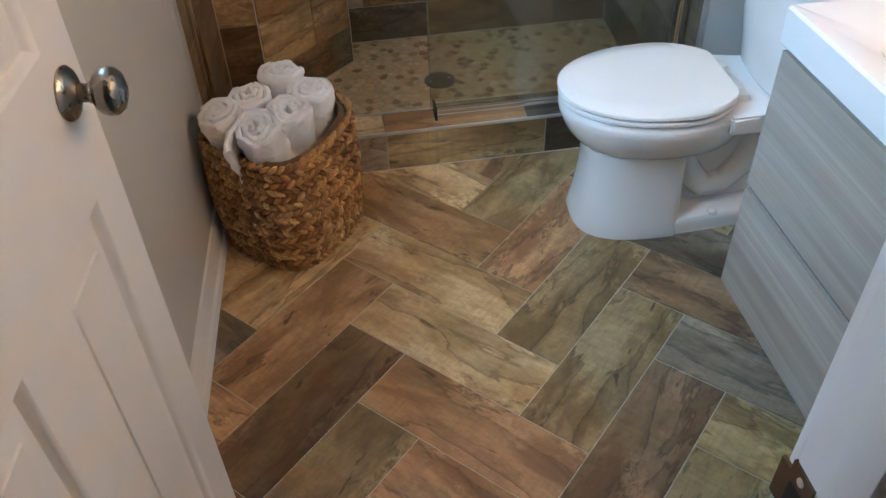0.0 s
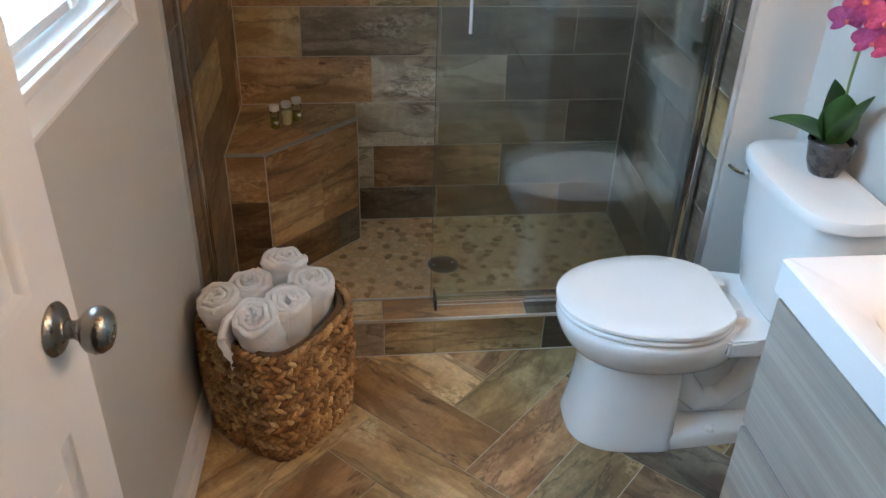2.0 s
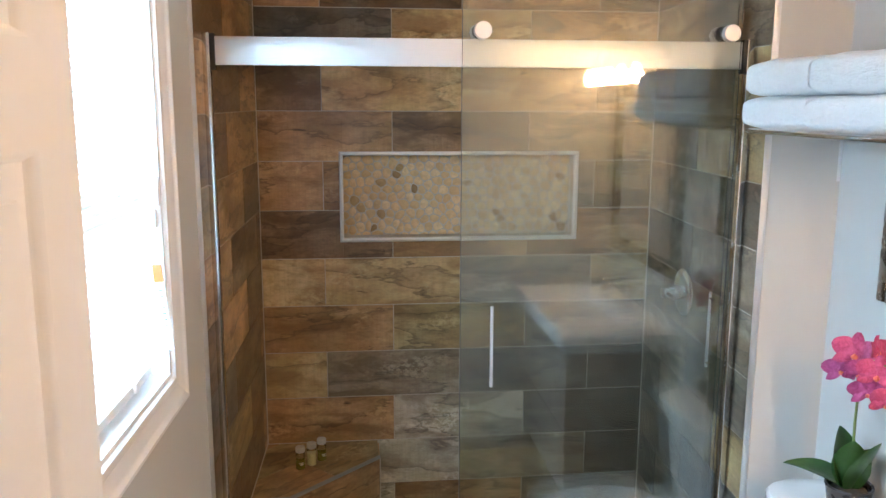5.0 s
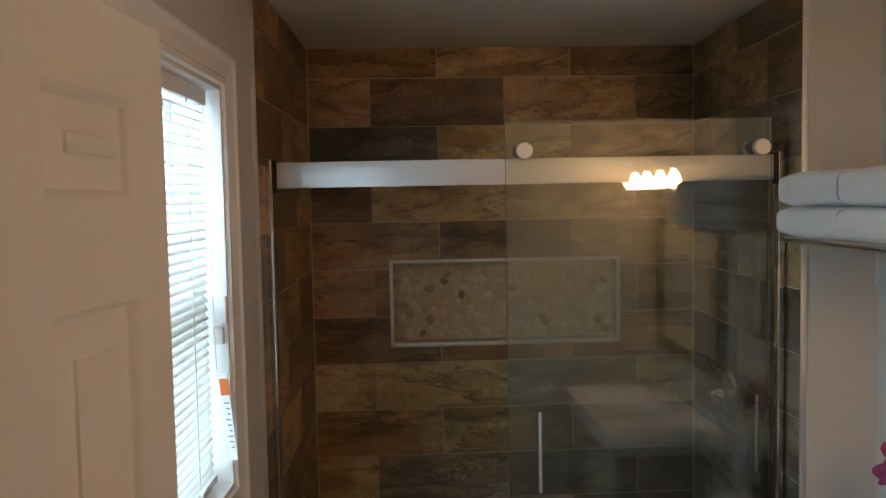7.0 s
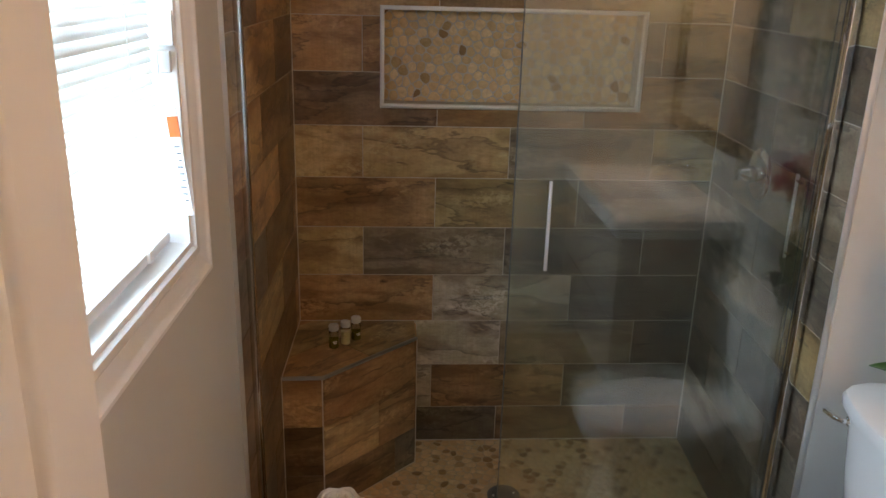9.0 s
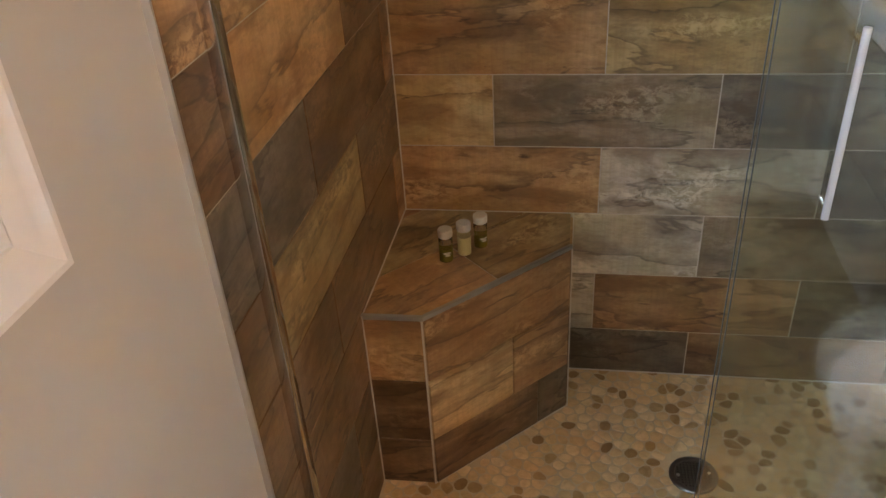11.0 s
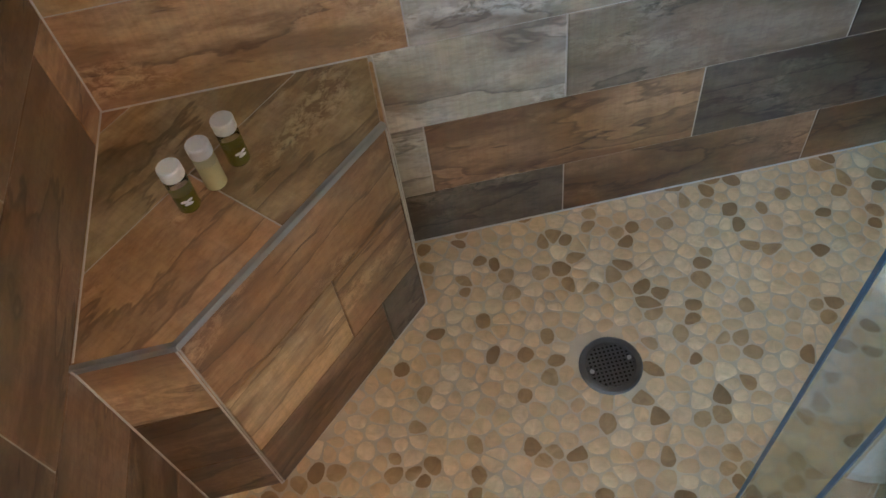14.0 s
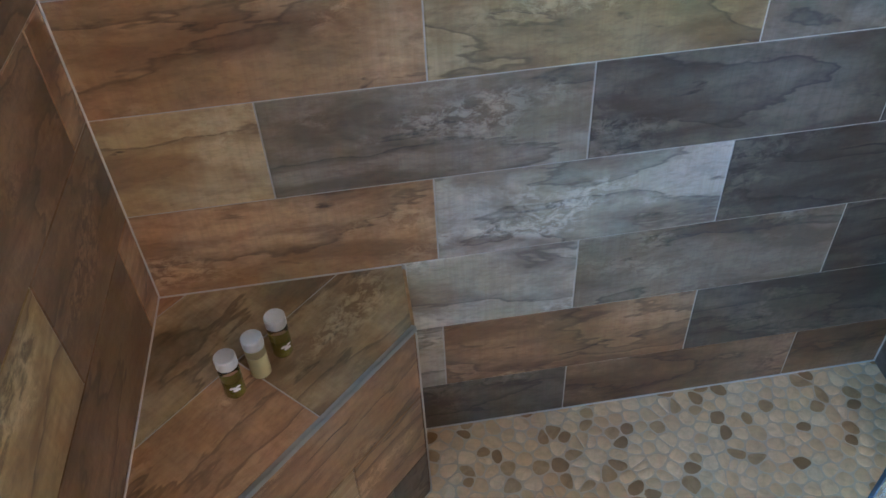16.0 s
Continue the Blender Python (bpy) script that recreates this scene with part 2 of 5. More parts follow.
def glass_mat(name, colour, rough=0.0, ior=1.52):
    m, nt, bs = node_mat(name)
    bs.inputs["Base Color"].default_value = rgba(colour)
    bs.inputs["Roughness"].default_value = rough
    bs.inputs["Transmission Weight"].default_value = 1.0
    bs.inputs["IOR"].default_value = ior
    return m




def sheet_glass(name, tint, ior):
    """A thin clear pane: tinted light passes straight through, the rest is mirrored more towards grazing angles."""
    m, nt, bs = node_mat(name)
    nt.nodes.remove(bs)
    tr, gl = nt.nodes.new("ShaderNodeBsdfTransparent"), nt.nodes.new("ShaderNodeBsdfGlossy")
    tr.inputs[0].default_value = rgba(tint)
    gl.inputs["Color"].default_value, gl.inputs["Roughness"].default_value = (1, 1, 1, 1), 0.0
    lw, mx = nt.nodes.new("ShaderNodeLayerWeight"), nt.nodes.new("ShaderNodeMixShader")
    lw.inputs[0].default_value = 0.5
    pw, ma = nt.nodes.new("ShaderNodeMath"), nt.nodes.new("ShaderNodeMath")
    pw.operation, ma.operation = "POWER", "MULTIPLY_ADD"
    pw.inputs[1].default_value = 5.0
    f0 = ((ior - 1) / (ior + 1)) ** 2
    ma.inputs[1].default_value, ma.inputs[2].default_value = 1 - f0, f0
    nt.links.new(lw.outputs["Facing"], pw.inputs[0])
    nt.links.new(pw.outputs[0], ma.inputs[0])
    nt.links.new(ma.outputs[0], mx.inputs[0])
    nt.links.new(tr.outputs[0], mx.inputs[1])
    nt.links.new(gl.outputs[0], mx.inputs[2])
    nt.links.new(mx.outputs[0], nt.nodes["Material Output"].inputs[0])
    return m


GLASS = sheet_glass("shower_glass", (0.935, 0.948, 0.922), 1.70)
GLASS_EDGE = plain("glass_edge", (0.03, 0.045, 0.055), 0.35, 0, 0.1, 20, 0)
CLEAR = glass_mat("clear_glass", (0.97, 0.98, 0.97))


def slat_mat():
    m, nt, bs = node_mat("blind_slat")
    bs.inputs["Base Color"].default_value = (0.86, 0.86, 0.84, 1)
    bs.inputs["Roughness"].default_value = 0.45
    tr = nt.nodes.new("ShaderNodeBsdfTranslucent")
    tr.inputs[0].default_value = (0.86, 0.87, 0.84, 1)
    mx = nt.nodes.new("ShaderNodeMixShader")
    mx.inputs[0].default_value = 0.40
    nt.links.new(bs.outputs[0], mx.inputs[1])
    nt.links.new(tr.outputs[0], mx.inputs[2])
    nt.links.new(mx.outputs[0], nt.nodes["Material Output"].inputs[0])
    return m


SLAT = slat_mat()


def glow(name, colour, strength):
    m, nt, bs = node_mat(name)
    bs.inputs["Base Color"].default_value = rgba(colour)
    bs.inputs["Emission Color"].default_value = rgba(colour)
    bs.inputs["Emission Strength"].default_value = strength
    return m


BULB = glow("bulb_glow", (1.0, 0.62, 0.33), 185.0)


# distant garden whose daylight is put in as emission
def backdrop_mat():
    m, nt, bs = node_mat("garden_glow")
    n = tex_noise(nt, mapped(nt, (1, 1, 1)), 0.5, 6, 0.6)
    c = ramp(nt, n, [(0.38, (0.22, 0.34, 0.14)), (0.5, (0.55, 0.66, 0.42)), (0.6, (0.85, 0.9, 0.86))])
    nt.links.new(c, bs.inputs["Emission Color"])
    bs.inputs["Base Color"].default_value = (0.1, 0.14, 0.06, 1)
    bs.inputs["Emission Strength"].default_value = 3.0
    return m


# ---- builders ----
def thing(name, loc, label="", category="", group=""):
    e = new(name)
    e.empty_display_size = 0.05
    e.location = loc
    return tagged(e, label, category, group)


def mesh_of(bm, name, mat, smooth=True):
    me = bpy.data.meshes.new(name)
    bmesh.ops.recalc_face_normals(bm, faces=bm.faces)
    bm.to_mesh(me)
    bm.free()
    me.materials.append(mat)
    if smooth:
        me.shade_smooth()
        me.set_sharp_from_angle(angle=radians(38))
    return me


def part(name, bm, mat, parent, label=""):
    """One mesh under a thing or a part, in the parent's own coordinates."""
    ob = new(name, mesh_of(bm, name, mat))
    ob.parent = parent
    return tagged(ob, label)


def solid(name, bm, mat, label, category, kind=""):
    return tagged(new(name, mesh_of(bm, name, mat)), label, category, kind=kind)


def boxes(*bs, bevel=0.0, segs=2):
    """Boxes (x0, x1, y0, y1, z0, z1) in one bmesh."""
    bm = bmesh.new()
    for x0, x1, y0, y1, z0, z1 in bs:
        r = bmesh.ops.create_cube(bm, size=1)
        bmesh.ops.transform(bm, verts=r["verts"], matrix=Matrix.Translation(((x0 + x1) / 2, (y0 + y1) / 2, (z0 + z1) / 2)) @ Matrix.Diagonal((x1 - x0, y1 - y0, z1 - z0, 1)))
    if bevel:
        bmesh.ops.bevel(bm, geom=bm.edges[:], offset=bevel, segments=segs, affect="EDGES", profile=0.6)
    return bm


def loft(rings, cap=True, closed=True):
    bm = bmesh.new()
    vs = [[bm.verts.new(p) for p in r] for r in rings]
    n = len(vs[0])
    for a, b in zip(vs, vs[1:]):
        for i in range(n if closed else n - 1):
            bm.faces.new((a[i], a[(i + 1) % n], b[(i + 1) % n], b[i]))
    if cap:
        bm.faces.new(vs[0])
        bm.faces.new(vs[-1])
    return bm


def lathe(profile, n=28, m=None):
    """Profile of (radius, height) turned round z."""
    rings = [[(r * math.cos(2 * math.pi * i / n), r * math.sin(2 * math.pi * i / n), z) for i in range(n)] for r, z in profile]
    bm = loft(rings)
    if m is not None:
        bmesh.ops.transform(bm, verts=bm.verts, matrix=m)
    return bm


def tube(points, radius, n=10, taper=None):
    pts = [Vector(p) for p in points]
    rings, up = [], Vector((0.31, 0.17, 0.93))
    for i, p in enumerate(pts):
        d = (pts[min(i + 1, len(pts) - 1)] - pts[max(i - 1, 0)]).normalized()
        a = d.cross(up)
        a = a.normalized() if a.length > 1e-4 else d.orthogonal().normalized()
        up = a.cross(d)
        r = radius * (taper[i] if taper else 1)
        rings.append([p + r * (math.cos(2 * math.pi * k / n) * a + math.sin(2 * math.pi * k / n) * up) for k in range(n)])
    return loft(rings)


def merge(bm, other):
    me = bpy.data.meshes.new("tmp")
    other.to_mesh(me)
    other.free()
    bm.from_mesh(me)
    bpy.data.meshes.remove(me)
    return bm


def frame_m(o, s, t):
    s, t = Vector(s).normalized(), Vector(t).normalized()
    n = s.cross(t)
    return Matrix((( s.x, t.x, n.x, o[0]), (s.y, t.y, n.y, o[1]), (s.z, t.z, n.z, o[2]), (0, 0, 0, 1)))


def clip_poly(pts, region):
    """The part of a polygon that lies in a convex region (both anticlockwise)."""
    out = [tuple(p) for p in pts]
    for (ax, ay), (bx, by) in zip(region, region[1:] + region[:1]):
        src, out = out, []
        side = [(bx - ax) * (p[1] - ay) - (by - ay) * (p[0] - ax) for p in src]
        for i, p in enumerate(src):
            q, a, b = src[(i + 1) % len(src)], side[i], side[(i + 1) % len(src)]
            if a >= 0:
                out.append(p)
            if (a < 0) != (b < 0):
                k = a / (a - b)
                out.append((p[0] + k * (q[0] - p[0]), p[1] + k * (q[1] - p[1])))
        if len(out) < 3:
            return []
    return out


def poly_area(p):
    return 0.5 * sum(a[0] * b[1] - b[0] * a[1] for a, b in zip(p, p[1:] + p[:1]))


MESHES = {}


def slab_mesh(name, polys, mat, depth=0.006, lip=0.0012):
    """Flat pieces with an arrised top edge; the top lies at z 0."""
    verts, faces = [], []
    for p in polys:
        n, b = len(p), len(verts)
        cx, cy = sum(q[0] for q in p) / n, sum(q[1] for q in p) / n
        for z, k in ((-depth, 0), (-lip, 0), (0, lip)):
            for x, y in p:
                d = math.hypot(x - cx, y - cy) or 1
                verts.append((x - (x - cx) / d * k * 1.4, y - (y - cy) / d * k * 1.4, z))
        for r in (0, 1):
            for i in range(n):
                j = (i + 1) % n
                faces.append((b + r * n + i, b + r * n + j, b + r * n + n + j, b + r * n + n + i))
        faces.append(tuple(b + 2 * n + i for i in range(n)))
    me = bpy.data.meshes.new(name)
    me.from_pydata(verts, [], faces)
    me.materials.append(mat)
    return me


def tile(parent, m, polys, tone, name="tile", along=None):
    """One tile as an object of its own: polygons in the plane of m, whose top face it is."""
    if not polys:
        return None
    xs, ys = [q[0] for p in polys for q in p], [q[1] for p in polys for q in p]
    cx, cy = (min(xs) + max(xs)) / 2, (min(ys) + max(ys)) / 2
    turn = Matrix.Rotation(along, 4, "Z") if along else Matrix()
    inv = turn.inverted()
    loc = [[(lambda v: (round(v.x, 4), round(v.y, 4)))(inv @ Vector((x - cx, y - cy, 0))) for x, y in p] for p in polys]
    key = (tone, str(loc))
    if key not in MESHES:
        MESHES[key] = slab_mesh(name, loc, TONES[tone])
    ob = new(name, MESHES[key])
    ob.parent = parent
    ob.matrix_local = parent.matrix_world.inverted() @ m @ Matrix.Translation((cx, cy, 0)) @ turn
    return ob


def rect(x0, x1, y0, y1):
    return [(x0, y0), (x1, y0), (x1, y1), (x0, y1)]


# ---- structure ----
LX, RX, FY, BY, CZ = 0.148, 1.82, 0.745, 3.445, 2.39      # painted walls, front wall, back wall, ceiling
WIN = (1.20, 2.175, 1.198, 2.078)                            # window opening: y, y, z, z

floor = solid("floor", boxes((LX - 0.02, RX + 0.02, FY, 2.545, -0.12, -0.0022)), GROUT, "bathroom floor of wood-look porcelain planks laid in herringbone", "floor", "structure")
wall_west = solid("wall_west", boxes((LX - 0.15, LX, FY - 0.12, WIN[0], -0.12, CZ), (LX - 0.15, LX, WIN[1], 2.52, -0.12, CZ),
                  (LX - 0.15, LX, WIN[0], WIN[1], -0.12, WIN[2]), (LX - 0.15, LX, WIN[0], WIN[1], WIN[3], CZ)),
                  PAINT, "painted greige wall with a window in it", "wall", "structure")
wall_east = solid("wall_east", boxes((RX, RX + 0.12, FY - 0.12, 3.6, -0.12, CZ)), PAINT, "painted pale grey wall behind toilet and vanity", "wall", "structure")
wing_wall = solid("wall_wing", boxes((1.620, RX, 2.498, 2.60, -0.12, CZ), (1.70, RX, 2.60, 3.58, -0.12, CZ)), PAINT, "painted wall beside the shower", "wall", "structure")
DX0, DX1 = 0.152, 0.852
wall_south = solid("wall_south", boxes((-1.0, DX0 - 0.018, FY - 0.115, FY, 0, CZ), (DX1 + 0.018, 3.0, FY - 0.115, FY, 0, CZ), (DX0 - 0.018, DX1 + 0.018, FY - 0.115, FY, 2.06, CZ)),
                   PAINT, "painted wall with the doorway", "wall", "structure")
ceiling = solid("ceiling", boxes((-1.0, 3.0, -2.4, 3.6, CZ, CZ + 0.1)), CEIL, "plain white ceiling", "ceiling", "structure")
hall_floor = solid("floor_hall", boxes((-1.0, 3.0, -2.4, FY, -0.12, -0.004)), HALL_FLOOR, "plain carpet outside the bathroom door", "floor", "structure")
hall_wall = solid("wall_hall", boxes((-1.1, -1.0, -2.4, FY, 0, CZ), (3.0, 3.1, -2.4, FY, 0, CZ), (-1.1, 3.1, -2.5, -2.4, 0, CZ)), PAINT, "plain painted walls outside the bathroom", "wall", "structure")
ground = solid("ground", boxes((-300, LX - 0.16, -300, 300, -0.7, -0.6)), GRASS, "lawn outside the window", "ground", "structure")
backdrop = solid("backdrop", boxes((-60.5, -60, -80, 80, -1, 14)), backdrop_mat(), "glowing backdrop of pale trees and sky in the distance", "backdrop", "structure")


# the west wall stands a little askew to the rest
ASKEW = Matrix.Translation((0.157, 2.3, 0)) @ Matrix.Rotation(radians(-2.2), 4, "Z") @ Matrix.Translation((-0.148, -2.3, 0))
wall_west.matrix_world = ASKEW
scene.objects["window_daylight"].matrix_world = ASKEW @ scene.objects["window_daylight"].matrix_world


def profile_bar(name, pts, profile, mat, parent=None, label="", category="trim", kind="structure"):
    """A moulding: a profile of (out, up) swept from a to b; out and up are given as vectors."""
    a, b, out, up = (Vector(v) for v in pts)
    rings = [[p + out * o + up * u for o, u in profile] for p in (a, b)]
    bm = loft(rings)
    if parent is not None:
        return part(name, bm, mat, parent, label)
    return solid(name, bm, mat, label, category, kind)


BASE = [(0, 0), (0.029, 0), (0.0285, 0.008), (0.023, 0.017), (0.014, 0.019), (0.0135, 0.06), (0.012, 0.068), (0.008, 0.073), (0.007, 0.082), (0, 0.085)]
base_west = profile_bar("baseboard", ((LX, FY - 0.1, 0), (LX, 2.475, 0), (1, 0, 0), (0, 0, 1)), BASE, TRIM, None, "white painted baseboard with a shoe moulding")
profile_bar("baseboard", ((RX, 1.70, 0), (RX, 2.498, 0), (-1, 0, 0), (0, 0, 1)), BASE, TRIM, None, "white painted baseboard with a shoe moulding")

base_west.matrix_world = ASKEW

# door frame
door_frame = thing("door_frame", (0, FY, 0), "white painted door frame with a bronze strike plate", "door frame")
tagged(door_frame, kind="structure")
for nm, b in (("jamb", (DX0 - 0.018, DX0, -0.118, 0.003, 0, 2.06)), ("jamb", (DX1, DX1 + 0.018, -0.118, 0.003, 0, 2.06)), ("head", (DX0, DX1, -0.118, 0.003, 2.042, 2.06)),
              ("stop", (DX1 - 0.011, DX1, -0.07, -0.037, 0, 2.042)), ("stop", (DX0, DX0 + 0.011, -0.07, -0.037, 0, 2.042))):
    part(nm, boxes(b, bevel=0.002), TRIM, door_frame)
for sy in (0.003, -0.134):
    for b in ((DX0 - 0.075, DX0 - 0.006, sy, sy + 0.016, 0, 2.13), (DX1 + 0.006, DX1 + 0.075, sy, sy + 0.016, 0, 2.13), (DX0 - 0.006, DX1 + 0.006, sy, sy + 0.016, 2.054, 2.13)):
        if b[0] > LX or sy < 0:
            part("casing", boxes(b, bevel=0.004), TRIM, door_frame)
plate = boxes((DX1 - 0.0022, DX1 + 0.001, -0.036, 0.016, 0.925, 0.993))
bmesh.ops.bevel(plate, geom=[e for e in plate.edges if abs(e.verts[0].co.x - e.verts[1].co.x) > 0.001], offset=0.012, segments=4, affect="EDGES")
strike = part("strike_plate", plate, BRONZE, door_frame, "worn bronze strike plate")
# solid black block: the shade inside the latch opening, put into colour
part("latch_hole_shade", boxes((DX1 - 0.0032, DX1 - 0.001, -0.02, 0.0, 0.945, 0.973), bevel=0.0008), BLACK, strike)
for dz in (0.934, 0.984):
    part("screw", lathe([(0.0001, 0), (0.004, 0), (0.0035, 0.0012), (0.0001, 0.0015)], 12, Matrix.Translation((DX1 - 0.0022, -0.01, dz)) @ Matrix.Rotation(radians(-90), 4, "Y")), SATIN, strike)


# ---- door ----
def raised_panel(w, h, d):
    """A sunk field with a sloped, raised middle, drawn in x (width), z (height); it faces -y."""
    def ring(k, y):
        return [(k, y, k), (w - k, y, k), (w - k, y, h - k), (k, y, h - k)]
    steps = [(0, 0), (0.004, 0.002), (0.008, 0.009), (0.011, d), (0.016, d), (0.045, 0.0045), (0.047, 0.0015)]
    return loft([ring(k, y) for k, y in steps[::-1]], cap=False), ring(0.047, 0.0015)


def build_door():
    W, H, T = 0.676, 2.03, 0.035
    d = thing("door", (0.156, 0.755, 0.010), "white six-panel door standing open, with a pewter knob", "door")
    d.rotation_euler = (0, 0, radians(90 - 5.6))
    xs = [0, 0.092, 0.292, 0.388, 0.588, W]
    zs = [0, 0.14, 0.865, 1.07, 1.712, 1.822, 1.935, H]
    bm = bmesh.new()
    # the leaf lies in x (hinge to latch) and z; the room's face looks to -y
    for f in (-T / 2, T / 2):
        for i in range(5):
            for j in range(7):
                if i in (1, 3) and j in (1, 3, 5):
                    continue
                vs = [bm.verts.new(p) for p in ((xs[i], f, zs[j]), (xs[i + 1], f, zs[j]), (xs[i + 1], f, zs[j + 1]), (xs[i], f, zs[j + 1]))]
                bm.faces.new(vs)
    for a, b in (((0, 0), (W, 0)), ((W, 0), (W, H)), ((W, H), (0, H)), ((0, H), (0, 0))):
        bm.faces.new([bm.verts.new(p) for p in ((a[0], -T / 2, a[1]), (b[0], -T / 2, b[1]), (b[0], T / 2, b[1]), (a[0], T / 2, a[1]))])
    bmesh.ops.remove_doubles(bm, verts=bm.verts, dist=0.0001)
    leaf = part("leaf", bm, DOOR_PAINT, d)
    for i in (1, 3):
        for j in (1, 3, 5):
            for sgn in (1, -1):
                pb, inner = raised_panel(xs[i + 1] - xs[i], zs[j + 1] - zs[j], 0.013)
                pb.faces.new([pb.verts.new(p) for p in inner])
                bmesh.ops.remove_doubles(pb, verts=pb.verts, dist=0.0001)
                m = Matrix.Translation((xs[i], -sgn * T / 2, zs[j])) @ Matrix.Diagonal((1, sgn, 1, 1))
                bmesh.ops.transform(pb, verts=pb.verts, matrix=m)
                part("panel", pb, DOOR_PAINT, leaf)
    for sgn in (1, -1):
        m = Matrix.Translation((W - 0.063, -sgn * T / 2, 1.005)) @ Matrix.Rotation(radians(90 * sgn), 4, "X")
        part("rose", lathe([(0.0001, 0), (0.033, 0), (0.034, 0.003), (0.031, 0.007), (0.026, 0.010), (0.017, 0.012), (0.0135, 0.016), (0.0001, 0.016)], 36, m.copy()), PEWTER, d, "round pewter rose")
        part("knob", lathe([(0.0001, 0.014), (0.0115, 0.014), (0.0115, 0.026), (0.014, 0.030), (0.0145, 0.034), (0.022, 0.037), (0.0275, 0.043), (0.0295, 0.051), (0.0285, 0.059), (0.023, 0.066), (0.013, 0.070), (0.0001, 0.071)], 36, m), PEWTER, d, "egg-shaped pewter knob")
    part("latch_plate", boxes((W - 0.0005, W + 0.0015, -0.0125, 0.0125, 0.975, 1.035), bevel=0.0004), BRONZE, d)
    for z in (0.2, 1.02, 1.83):
        part("hinge", lathe([(0.0001, 0), (0.006, 0), (0.006, 0.088), (0.0001, 0.088)], 12, Matrix.Translation((-0.004, -T / 2, z))), PEWTER, d)
    return d


build_door()


# ---- window ----
def build_window():
    y0, y1, z0, z1 = WIN
    w = thing("window_1", (LX, 0, 0), "white double-hung window in a moulded casing", "window")
    tagged(w, kind="structure")
    prof = [(0, 0), (0.004, 0), (0.010, 0.004), (0.011, 0.016), (0.007, 0.022), (0.010, 0.030), (0.014, 0.046), (0.016, 0.055), (0.020, 0.060), (0.020, 0.067), (0.014, 0.070), (0, 0.071)]
    rings_out = []
    for cy, cz, sy, sz in ((y0, z0, -1, -1), (y1, z0, 1, -1), (y1, z1, 1, 1), (y0, z1, -1, 1)):
        rings_out.append([(o, cy + sy * u, cz + sz * u) for o, u in prof])
    for k, nm in enumerate(("casing", "casing", "casing", "casing")):
        part(nm, loft([rings_out[k], rings_out[(k + 1) % 4]]), TRIM, w)
    for b in ((-0.15, 0.002, y0 - 0.003, y0 + 0.010, z0, z1), (-0.15, 0.002, y1 - 0.010, y1 + 0.003, z0, z1), (-0.15, 0.002, y0, y1, z1 - 0.010, z1 + 0.003), (-0.15, 0.002, y0, y1, z0 - 0.003, z0 + 0.010)):
        part("reveal", boxes(b, bevel=0.0015), TRIM, w)
    mid = 1.60
    for nm, x, a, b in (("lower_sash", -0.085, z0 + 0.010, mid + 0.02), ("upper_sash", -0.118, mid - 0.02, z1 - 0.010)):
        s = part(nm, boxes((x - 0.014, x + 0.014, y0 + 0.010, y0 + 0.052, a, b), (x - 0.014, x + 0.014, y1 - 0.052, y1 - 0.010, a, b),
                 (x - 0.014, x + 0.014, y0 + 0.052, y1 - 0.052, a, a + 0.045), (x - 0.014, x + 0.014, y0 + 0.052, y1 - 0.052, b - 0.04, b)), VINYL, w)
        pane = part("pane", boxes((x - 0.002, x + 0.002, y0 + 0.05, y1 - 0.05, a + 0.043, b - 0.038)), CLEAR, s)
        pane.visible_shadow = False
        part("muntin", boxes((x - 0.005, x + 0.005, (y0 + y1) / 2 - 0.008, (y0 + y1) / 2 + 0.008, a + 0.045, b - 0.04)), VINYL, s)
    part("sash_lock", boxes((-0.072, -0.05, 1.80, 1.85, mid + 0.018, mid + 0.034), bevel=0.003), SATIN, w)
    lk = part("tilt_latch", boxes((-0.035, 0.002, y1 - 0.022, y1 - 0.0105, 1.565, 1.625), bevel=0.004), VINYL, w)
    part("latch_hook", boxes((-0.03, -0.005, y1 - 0.026, y1 - 0.012, 1.52, 1.558), bevel=0.004), VINYL, lk)
    return w


build_window().matrix_world = ASKEW @ Matrix.Translation((LX, 0, 0))


